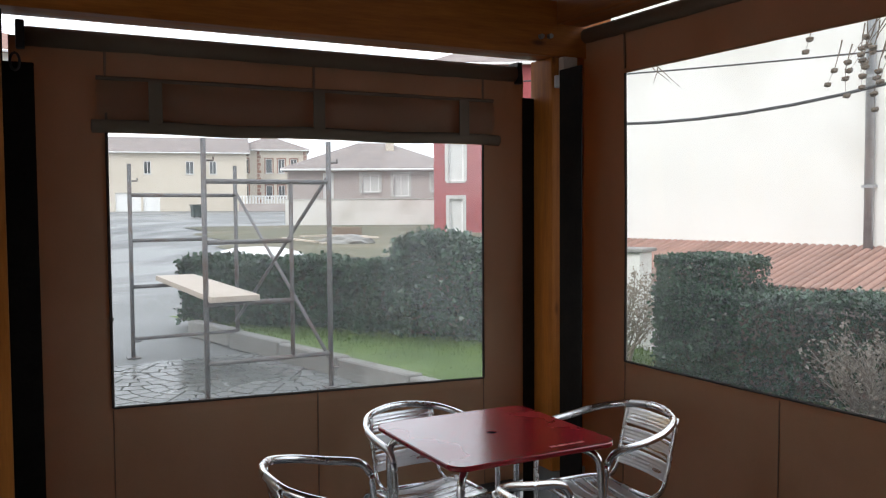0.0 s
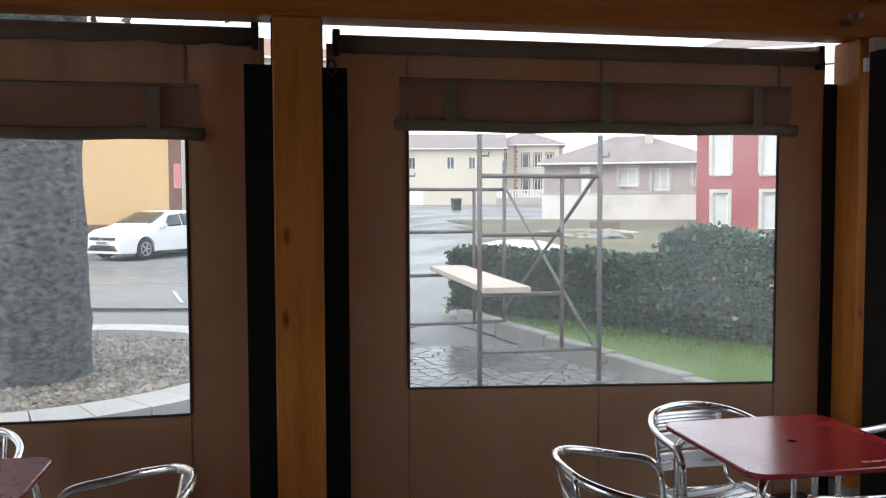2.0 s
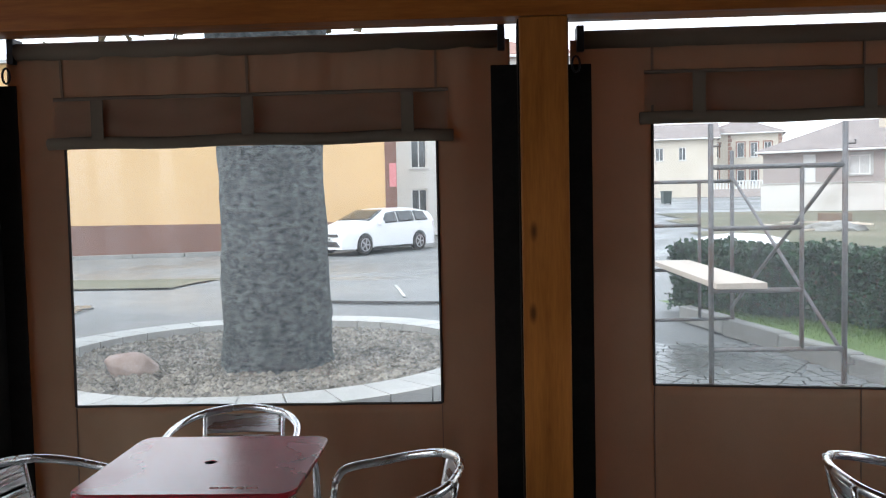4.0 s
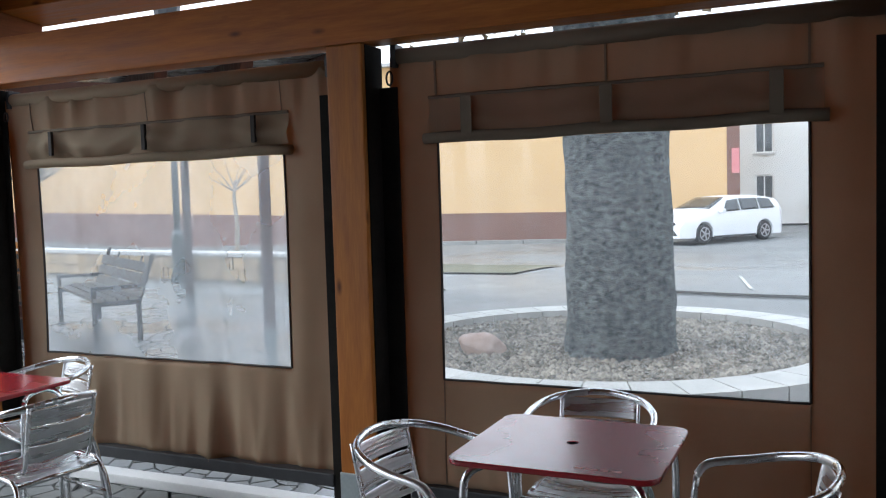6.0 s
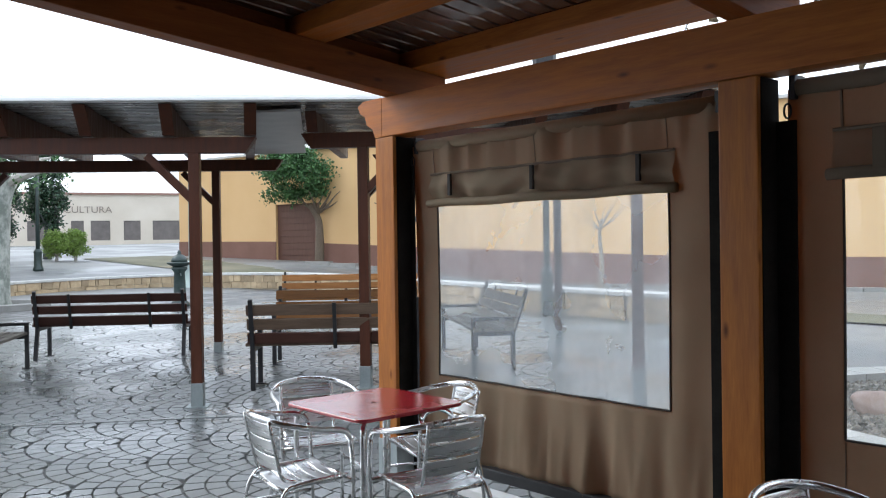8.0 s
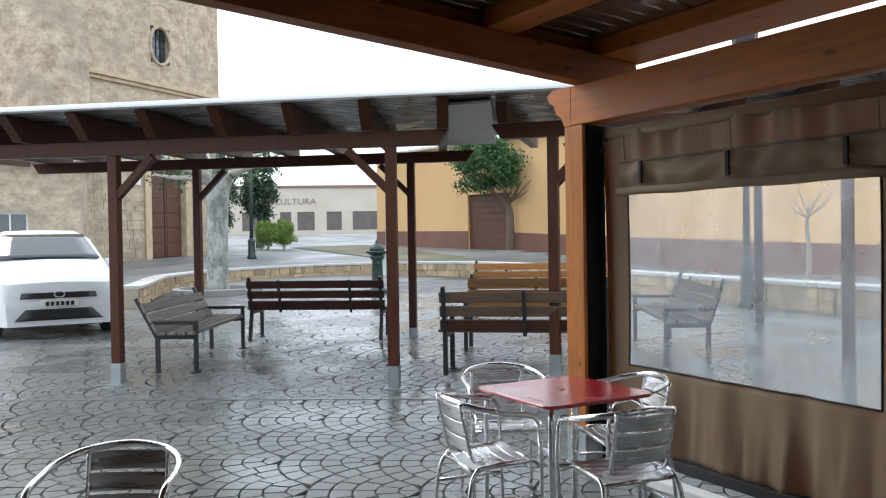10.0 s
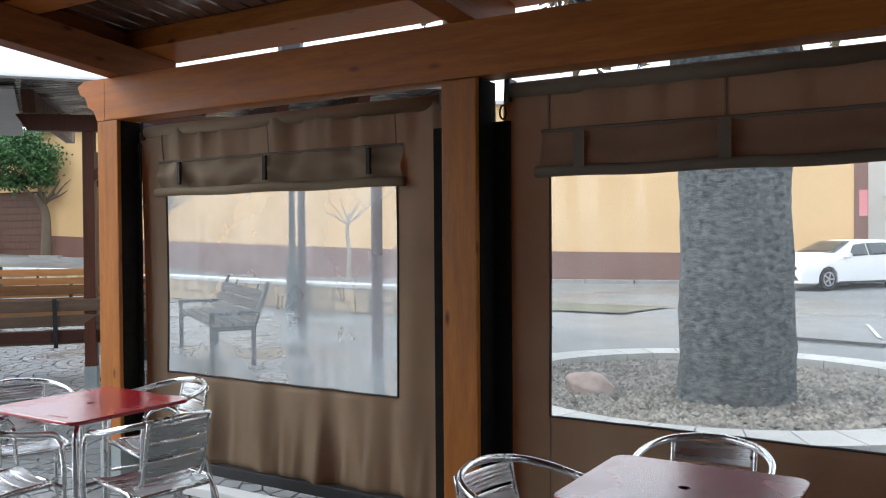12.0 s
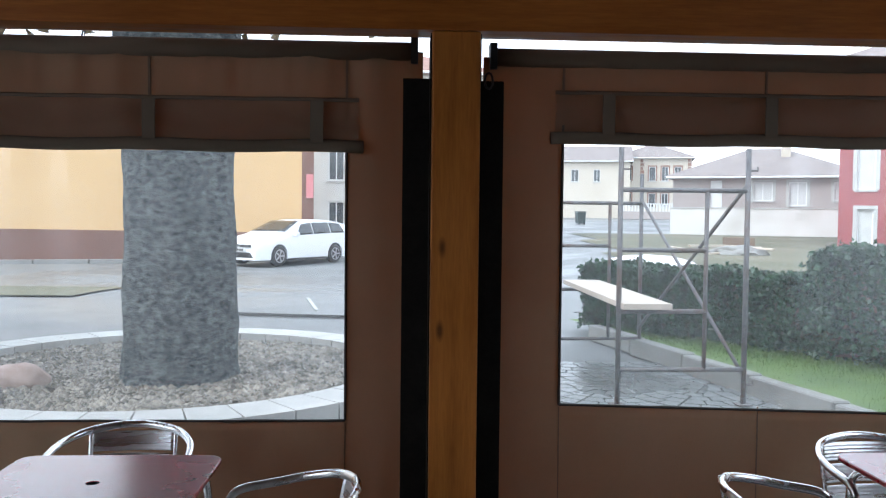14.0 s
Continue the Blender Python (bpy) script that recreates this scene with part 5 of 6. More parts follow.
    bm = bmesh.new()
    bmesh.ops.create_icosphere(bm, subdivisions=3, radius=1)
    for v in bm.verts:
        v.co = Vector((v.co.x * 0.9, v.co.y * 0.6, max(-0.02, v.co.z * 0.28))) * (1 + 0.3 * noise.noise(v.co * 3))
    part("heap", bm, M["concrete"], rb)
    for k in range(5):
        part("board", box(bmesh.new(), -0.7, 0.7, -0.08, 0.08, 0, 0.05, 0.0, pose(rnd.uniform(-1.6, 1.2), rnd.uniform(-0.5, 0.5), 0.05 + 0.05 * k, 0, rnd.uniform(-6, 6), rnd.uniform(-40, 40))), M["plank"], rb)
    part("pallet", boxed(-0.5, 0.5, 0.8, 1.0, 0.0, 0.52, 0.02), M["plaster"], rb)
    wb = thing("wheeled_bin", "dark green wheeled rubbish bin at the roadside", "bin", pose(15.6, 62.5, -0.05, 0, 0, 10) @ Matrix.Scale(0.72, 4))
    bm = bmesh.new()
    box(bm, -0.45, 0.45, -0.4, 0.4, 0.12, 1.25, 0.04)
    for v in bm.verts:
        v.co.x *= 0.82 + 0.18 * v.co.z / 1.25
    part("body", bm, M["iron_green"], wb)
    part("lid", boxed(-0.5, 0.5, -0.45, 0.45, 1.255, 1.36, 0.03), M["iron_green"], wb)
    for x in (-0.3, 0.3):
        part("wheel", tubed([(x - 0.04, -0.32, 0.12), (x + 0.04, -0.32, 0.12)], 0.12, 12), M["tyre"], wb)
    # Mound stands in for an unclear white curved shape.
    kb = thing("rounded_kerb", "low white rounded mound behind the hedge", "kerb", pose(7.53, 17.68, 0.0, 0, 0, -16))
    part("mound", lathe([(1.15, 0), (1.1, 0.25), (0.9, 0.4), (0.5, 0.5), (0.05, 0.53)], 28), M["white_paint"], kb, smooth=True)


north_houses()

# ---- cars ----


def car(name, label, at, L=4.56, W=1.76, H=1.46, van=False):
    """An estate car or small van; nose towards -x, origin on the ground under its middle."""
    c = thing(name, label, "car", at)
    if van:
        # x from nose, roof height, belt height, hood
        top = [(0.0, 0.55), (0.06, 0.80), (0.35, 0.95), (0.95, 1.06), (1.25, 1.2), (1.85, 1.53), (2.4, 1.615), (3.4, 1.60), (4.05, 1.48), (4.25, 1.05), (4.29, 0.6)]
        L, W = 4.29, 1.81
    else:
        top = [(0.0, 0.52), (0.06, 0.70), (0.35, 0.87), (1.0, 1.0), (1.2, 1.06), (2.0, 1.41), (2.5, 1.455), (3.4, 1.45), (4.15, 1.36), (4.48, 1.0), (4.56, 0.6)]
    zs = lambda x: float(np.interp(x, [p[0] for p in top], [p[1] for p in top]))
    belt = lambda x: float(np.interp(x, (0, 1.2, L), (0.72, 0.93 if not van else 1.0, 1.02 if not van else 1.1)))
    wheel_x = (0.17 * L + 0.08, 0.17 * L + 0.08 + 0.585 * L)
    R = 0.315
    xs = sorted({round(v, 3) for v in list(np.linspace(0, L, 47)) + [wx + d for wx in wheel_x for d in (-0.37, -0.3, -0.15, 0, 0.15, 0.3, 0.37)]})
    bm = bmesh.new()
    rings = []
    for x in xs:
        endk = min(1.0, x / 0.5, (L - x) / 0.4)
        half = W / 2 * (0.78 + 0.22 * math.sin(max(0.0, endk) * math.pi / 2))
        arch = 0.2
        for wx in wheel_x:
            if abs(x - wx) < R + 0.05:
                arch = max(arch, R + math.sqrt(max(0, (R + 0.05) ** 2 - (x - wx) ** 2)))
        t, b = zs(x), belt(x)
        b = min(b, t - 0.02)
        lean = max(0.0, t - b)
        ring = [(-half + 0.02, arch), (-half - 0.0, min(b, max(arch + 0.01, 0.45))), (-half, min(b - 0.004, max(arch + 0.02, 0.6))), (-half + 0.015, b), (-half + 0.05 + lean * 0.28, b + lean * 0.86), (-half * 0.6, t), (0, t + 0.015)]
        full = ring + [(-y, z) for y, z in ring[-2::-1]]
        rings.append([bm.verts.new((x - L / 2, y, z)) for y, z in full])
    for A, B in zip(rings, rings[1:]):
        for k in range(len(A) - 1):
            bm.faces.new((A[k], A[k + 1], B[k + 1], B[k]))
        bm.faces.new((A[-1], A[0], B[0], B[-1]))
    bm.faces.new(rings[0])
    bm.faces.new(rings[-1])
    body = part("body", bm, M["car_white"], c, smooth=True)
    mod = body.modifiers.new("edge", 'EDGE_SPLIT')
    mod.split_angle = radians(38)

    def patch(name_, corners, mat, off=0.012, n=6):
        """A thin curved panel laid on the body: corner (x, side, height fraction)."""
        bm = bmesh.new()
        grid = []
        for i in range(n + 1):
            row = []
            for j in range(n + 1):
                u, v = i / n, j / n
                p = [(1 - u) * (1 - v) * a + u * (1 - v) * b_ + u * v * c_ + (1 - u) * v * d for a, b_, c_, d in zip(*corners)]
                row.append(bm.verts.new(p))
            grid.append(row)
        for i in range(n):
            for j in range(n):
                bm.faces.new((grid[i][j], grid[i + 1][j], grid[i + 1][j + 1], grid[i][j + 1]))
        o = part(name_, bm, M[mat], c, smooth=True)
        s = o.modifiers.new("thick", 'SOLIDIFY')
        s.thickness, s.offset = 0.02, 0
        return o

    def side_pt(x, f, s, out=0.010):
        t, b = zs(x), min(belt(x), zs(x) - 0.02)
        endk = min(1.0, x / 0.5, (L - x) / 0.4)
        half = W / 2 * (0.78 + 0.22 * math.sin(max(0.0, endk) * math.pi / 2))
        lean = t - b
        y0, y1 = half - 0.015, half - 0.05 - lean * 0.28
        k = f / 0.86
        return (x - L / 2, s * (y0 + (y1 - y0) * k + out), b + lean * f)
    for s in (-1, 1):
        marks = (1.62, 2.45, 3.3, 4.02) if not van else (1.5, 2.35, 3.15, 3.85)
        for a, b_ in zip(marks, marks[1:]):
            fa = 0.32 if a == marks[0] else 0.80
            patch("side_window", (side_pt(a + 0.03, 0.06, s), side_pt(b_ - 0.03, 0.06, s), side_pt(b_ - (0.03 if b_ != marks[-1] else 0.16), 0.80, s), side_pt(a + (0.03 if a != marks[0] else 0.34), fa if a != marks[0] else 0.80, s)), "car_glass")
        lx = 0.16
        patch("headlamp", ((0.10 - L / 2, s * (W / 2 - 0.42), 0.70), (0.62 - L / 2, s * (W / 2 - 0.035), 0.80), (0.55 - L / 2, s * (W / 2 - 0.05), 0.68), (0.05 - L / 2, s * (W / 2 - 0.4), 0.60)), "lamp_lens")
        m = part("mirror", boxed(-0.10, 0.06, -0.09, 0.09, -0.06, 0.07, 0.03), M["car_white"], c)
        m.location = (1.55 - L / 2, s * (W / 2 + 0.07), belt(1.55) + 0.06)
        patch("tail_lamp", ((L - 0.32 - L / 2, s * (W / 2 - 0.03), 0.98), (L - 0.07 - L / 2, s * (W / 2 - 0.20), 0.95), (L - 0.06 - L / 2, s * (W / 2 - 0.2), 0.78), (L - 0.3 - L / 2, s * (W / 2 - 0.02), 0.8)), "render_red")
        part("sill_strip", boxed(wheel_x[0] + 0.4 - L / 2, wheel_x[1] - 0.4 - L / 2, s * (W / 2 - 0.06) - 0.05, s * (W / 2 - 0.06) + 0.05, 0.17, 0.24, 0.01), M["car_black"], c)
    x0, x1 = (1.22, 1.98) if not van else (1.12, 1.86)
    patch("windscreen", ((x0 - L / 2, -W / 2 + 0.16, zs(x0) + 0.015), (x0 - L / 2, W / 2 - 0.16, zs(x0) + 0.015), (x1 - L / 2, W / 2 - 0.30, zs(x1) + 0.008), (x1 - L / 2, -W / 2 + 0.30, zs(x1) + 0.008)), "car_glass")
    patch("grille", ((-0.02 - L / 2, -0.52, 0.60), (-0.02 - L / 2, 0.52, 0.60), (0.0 - L / 2, 0.5, 0.68), (0.0 - L / 2, -0.5, 0.68)), "car_black")
    patch("lower_grille", ((-0.012 - L / 2, -0.6, 0.28), (-0.012 - L / 2, 0.6, 0.28), (-0.012 - L / 2, 0.45, 0.44), (-0.012 - L / 2, -0.45, 0.44)), "car_black")
    patch("number_plate", ((-0.03 - L / 2, -0.26, 0.47), (-0.03 - L / 2, 0.26, 0.47), (-0.03 - L / 2, 0.26, 0.57), (-0.03 - L / 2, -0.26, 0.57)), "white_paint")
    bm = bmesh.new()
    for k in range(6):
        box(bm, -0.047 - L / 2, -0.042 - L / 2, -0.2 + k * 0.068, -0.155 + k * 0.068, 0.49, 0.55)
    part("plate_bars", bm, M["car_black"], c)
    part("badge", tubed([(-0.05 - L / 2, 0.07 * math.cos(a), 0.655 + 0.045 * math.sin(a)) for a in np.linspace(0, 2 * math.pi, 17)[:-1]], 0.009, 6, closed=True), M["rim"], c)
    for wx in wheel_x:
        for s in (-1, 1):
            w = new("wheel")
            w.parent = c
            w.matrix_local = pose(wx - L / 2, s * (W / 2 - 0.10), R, 90, 0, 0)
            part("tyre", lathe([(0.205, -0.1), (R - 0.02, -0.1), (R, -0.07), (R, 0.07), (R - 0.02, 0.1), (0.205, 0.1)], 28), M["tyre"], w, smooth=True)
            bm = lathe([(0.212, -0.103), (0.212, 0.103), (0.18, 0.104), (0.18, -0.104)], 24)
            for k in range(5):
                for sg in (-1, 1):
                    box(bm, 0.0, 0.19, -0.022, 0.022, sg * 0.108 - 0.008, sg * 0.108 + 0.008, 0, pose(0, 0, 0, 0, 0, 72 * k))
            part("rim", bm, M["rim"], w)
    part("underbody", boxed(0.25 - L / 2, L - 0.25 - L / 2, -W / 2 + 0.2, W / 2 - 0.2, 0.18, 0.5), M["car_black"], c)
    return c


car("estate_car", "clean white estate car parked on the street", pose(-1.25, 28.75, -0.53, 0, 0, 54))
car("family_van", "white compact family van parked beyond the square", pose(-15.77, 1.16, 0.0, 0, 0, 182) @ Matrix.Scale(1.13, 4), van=True)

# ---- buildings round the square ----


def ochre_building():
    at, L = facing((-45.67, 21.84), (-1.15, 31.05), 0.14)
    h = thing("ochre_building", "long ochre rendered building with brown plinth and brown garage door", "building", at)
    gu0, gu1 = 8.25, 11.35
    part("wall", pierced(L, 6.0, 0.3, ((gu0, gu1, -1.0, 3.3),), -1.0), M["ochre"], h)
    part("core_wall", boxed(0.0, L, 0.5, 12, -1.0, 5.95), M["ochre"], h)
    d = part("garage_door", boxed(gu0, gu1, 0.14, 0.22, -0.6, 3.3), M["door_brown"], h)
    for k in range(9):
        part("door_slat", boxed(gu0 + 0.05, gu1 - 0.05, 0.115, 0.139, 0.3 + k * 0.33, 0.59 + k * 0.33, 0.006), M["door_brown"], d)
    top = lambda u: float(np.interp(u, (0, 9, 19, 30, 45), (1.45, 1.35, 0.93, 0.55, 0.40)))
    for a, b in ((0.0, gu0), (gu1, 19.0), (19.0, 30.0), (30.0, L + 0.02)):
        bm = bmesh.new()
        vs = [bm.verts.new(p) for p in ((a, -0.05, -1), (b, -0.05, -1), (b, -0.05, top(b)), (a, -0.05, top(a)), (a, 0, -1), (b, 0, -1), (b, 0, top(b)), (a, 0, top(a)))]
        for q in ((0, 1, 2, 3), (4, 5, 6, 7), (0, 1, 5, 4), (1, 2, 6, 5), (2, 3, 7, 6), (3, 0, 4, 7)):
            bm.faces.new([vs[i] for i in q])
        part("plinth", bm, M["plinth"], h)
    part("eaves", boxed(-0.2, L + 0.2, -0.25, 0.1, 6.0, 6.12), M["cap"], h)
    part("corner_pier", boxed(L + 0.004, L + 0.42, -0.03, 0.4, -1.0, 6.0), M["plinth"], h)
    part("sign", boxed(L + 0.15, L + 0.40, -0.10, -0.034, 1.65, 2.5, 0.01), M["turquoise"], h, "faded red wall sign")
    k = thing("kerb", "grey street kerb along the ochre building", "kerb", at, kind="structure")
    for i in range(20):
        u = 12.2 + i * 1.65
        z = ground_height(at.translation.x + (at.to_3x3() @ Vector((u, -1.6, 0))).x, at.translation.y + (at.to_3x3() @ Vector((u, -1.6, 0))).y)
        z -= at.translation.z + lift(at.translation.y)
        part("kerb_stone", boxed(u, u + 1.62, -1.75, -1.5, z - 0.25, z + 0.10, 0.01), M["concrete"], k)
    plain_house("white_town_house", "white rendered town house with grey shutters", (-1.84, 36.72), (6.58, 37.55), -0.45, 7.5, 8, "render_white",
                ((1.15, 1.85, 0.75, 1.98), (1.15, 1.85, 2.85, 4.4), (4.2, 4.9, 0.75, 1.98), (4.2, 4.9, 2.85, 4.4)), ridge=1.6, roofmat="roof_tile")


ochre_building()


def church_front():
    # local x runs from the near corner to the far corner; y runs back
    a, b = (-37.53, 4.06), (-43.44, 11.77)
    ang = math.degrees(math.atan2(b[1] - a[1], b[0] - a[0]))
    h = thing("church", "old sandstone church tower with round window and brown door", "church", pose(a[0], a[1], 0.2, 0, 0, ang))
    L = 9.6
    part("tower_wall", pierced(L, 17, 0.5, ((4.35, 6.75, 0.4, 4.9), (4.60, 5.92, 9.92, 11.68))), M["church"], h)
    part("core_wall", boxed(0, L, 0.9, 9, 0, 17), M["church"], h)
    # round window: a ring of stones round a leaded pane
    o = part("round_window", tubed([(5.26 + 0.70 * math.cos(t), -0.0, 10.8 + 0.92 * math.sin(t)) for t in np.linspace(0, 2 * math.pi, 25)[:-1]], 0.09, 8, closed=True), M["church"], h)
    part("pane", boxed(4.56, 5.96, 0.3, 0.32, 9.9, 11.7), M["glass_dark"], o)
    bm = bmesh.new()
    for k in range(3):
        box(bm, 4.95 + 0.3 * k, 4.98 + 0.3 * k, 0.26, 0.29, 9.93, 11.67)
        box(bm, 4.61, 5.91, 0.26, 0.29, 10.35 + 0.4 * k, 10.38 + 0.4 * k)
    part("lead_bars", bm, M["black_metal"], o)
    # blind arch
    part("arch_moulding", tubed([(5.35 + 1.85 * math.cos(t), 0.03, 10.7 + 2.1 * math.sin(t)) for t in np.linspace(-0.3, math.pi + 0.3, 22)], 0.06, 6), M["church"], h)
    c = part("cornice", boxed(-0.15, L + 0.1, -0.22, 0.0, 8.75, 8.95, 0.03), M["church_block"], h)
    part("lower_moulding", boxed(-0.1, L + 0.05, -0.12, 0.0, 8.57, 8.745, 0.03), M["church_block"], c)
    d = part("door", boxed(4.36, 6.74, 0.22, 0.3, 0.4, 4.9), M["door_brown"], h)
    part("door_slit", boxed(5.53, 5.57, 0.2, 0.219, 0.4, 4.9), M["hole"], d)
    for k in range(6):
        for u in (4.5, 5.7):
            part("door_panel", boxed(u, u + 0.9, 0.19, 0.219, 0.6 + k * 0.72, 1.15 + k * 0.72, 0.02), M["door_brown"], d)
    for u in (3.95, 6.76):
        part("door_jamb", boxed(u, u + 0.40, -0.12, 0.0, 0.1, 5.2, 0.03), M["church_block"], h)
    part("lintel", boxed(3.95, 7.16, -0.12, 0.0, 5.204, 5.6, 0.03), M["church_block"], h)
    part("alarm_box", boxed(3.35, 3.65, -0.12, 0.0, 4.0, 4.5, 0.02), M["white_metal"], h)
    # dressed corner and facing stones
    rnd = random.Random(6)
    for k in range(40):
        z = 0.1 + k * 0.42
        w = 0.75 if k % 2 else 0.5
        part("block", boxed(-0.012, w, -0.014, 0.0, z, z + 0.40, 0.006), M["church"], h)
        part("block", boxed(L - w, L + 0.012, -0.014, 0.0, z, z + 0.40, 0.006), M["church"], h)
    for row in range(10):
        u = 0.9 if row % 2 else 0.55
        while u < 3.8:
            w = rnd.uniform(0.5, 0.95)
            part("block", boxed(u, min(u + w, 3.85), -0.025, 0.0, 0.15 + row * 0.44, 0.57 + row * 0.44, 0.008), M["church"], h)
            u += w + 0.025
    # buttress before the near corner
    bt = part("buttress", boxed(-2.4, -0.08, -0.9, 3, 0, 15), M["church"], h)
    return h


church_front()


def far_left():
    plain_house("stone_cottage", "sandstone cottage with clay tile roof beside the church", (-34.65, -10.38), (-32.3, 3.63), 0.3, 4.3, 5.0, "church",
                ((11.2, 12.4, 1.0, 2.4), (6.0, 7.2, 1.0, 2.4), (2.0, 3.2, 1.0, 2.4)), ridge=1.3, roof="gable", roofmat="roof_tile")
    at, L = facing((-83.91, 17.75), (-76.01, 38.47), 1.65)
    h = thing("culture_hall", "low pale municipal hall with grey shuttered windows", "building", at)
    holes = [(8.9 + u, 8.9 + v, 0.45, 2.3) for u, v in ((-2.6, -1.0), (1.1, 2.2), (2.8, 4.5), (5.7, 7.2), (8.3, 10.9))]
    part("wall", pierced(L, 4.75, 0.3, holes), M["render_beige"], h)
    part("core_wall", boxed(0, L, 0.5, 10, 0, 4.7), M["render_beige"], h)
    part("parapet", boxed(-0.2, L + 0.2, -0.2, 0.35, 4.75, 4.95), M["roof_tile"], h)
    for u0, u1, a, b in holes:
        w = part("shutter", boxed(u0, u1, 0.12, 0.16, a, b), M["shutter"], h)
        for k in range(5):
            part("shutter_slat", boxed(u0 + 0.03, u1 - 0.03, 0.10, 0.119, a + 0.05 + k * 0.36, a + 0.33 + k * 0.36), M["shutter"], w)
    tx = bpy.data.curves.new("lettering", 'FONT')
    tx.body, tx.size, tx.extrude = "CULTURA", 0.86, 0.02
    o = new("lettering", tx)
    o.parent = h
    o.matrix_local = pose(9.35, -0.03, 3.05, 90, 0, 0) @ Matrix.Diagonal((1.1, 1, 1, 1))
    dg = bpy.context.evaluated_depsgraph_get()
    me = bpy.data.meshes.new_from_object(o.evaluated_get(dg))
    m = o.matrix_local.copy()
    bpy.data.objects.remove(o)
    me.materials.clear()
    me.materials.append(M["bar_mark"])
    l = new("lettering", me)
    l.parent = h
    l.matrix_local = m
    tagged(l, "dark metal wall lettering")


far_left()

# ---- low stone wall round the square ----


def low_wall():
    line = curve_points([(-5.18, 12.3, 0), (-7.63, 12.57, 0), (-11.37, 13.08, 0), (-16.05, 14.03, 0), (-20.64, 14.56, 0), (-24.27, 13.51, 0), (-26.23, 10.87, 0), (-25.93, 7.35, 0), (-23.32, 4.78, 0), (-19.49, 3.33, 0)], 8)
    w = thing("low_wall", "low tan rubble stone wall with whitish coping round the square", "wall")
    rnd = random.Random(17)
    for a, b in zip(line, line[1:]):
        at, L = facing(a, b, lift((a[1] + b[1]) / 2))
        # the far side lies to the right of the run, so the front face is at +y
        bm = boxed(-0.02, L + 0.02, -0.17, 0.17, -0.3, 0.44)
        bmesh.ops.transform(bm, matrix=at, verts=bm.verts)
        part("core", bm, M["mortar"], w)
        bm = boxed(0.006, L - 0.006, -0.24, 0.24, 0.442, 0.52, 0.012)
        bmesh.ops.transform(bm, matrix=at, verts=bm.verts)
        part("coping", bm, M["cap"], w)
        for row, (z0, z1) in enumerate(((0.02, 0.21), (0.225, 0.435))):
            u = rnd.uniform(-0.1, 0.0)
            while u < L - 0.05:
                ww = rnd.uniform(0.22, 0.5)
                bm = bmesh.new()
                bmesh.ops.create_cube(bm, size=1)
                e = min(u + ww, L)
                s0 = max(u, 0)
                if e - s0 > 0.06:
                    for v in bm.verts:
                        v.co = Vector((s0 + (v.co.x + 0.5) * (e - s0 - 0.02) + rnd.gauss(0, 0.008), 0.19 + (0.0 if v.co.y < 0 else rnd.uniform(0.012, 0.035)), z0 + (v.co.z + 0.5) * (z1 - z0) + rnd.gauss(0, 0.008)))
                    for v in bm.verts:
                        if v.co.y < 0.2:
                            v.co.y = 0.16
                    bmesh.ops.transform(bm, matrix=at, verts=bm.verts)
                    part("stone", bm, M["stone"], w)
                else:
                    bm.free()
                u += ww


low_wall()

# ---- the dark pavilions on the square ----


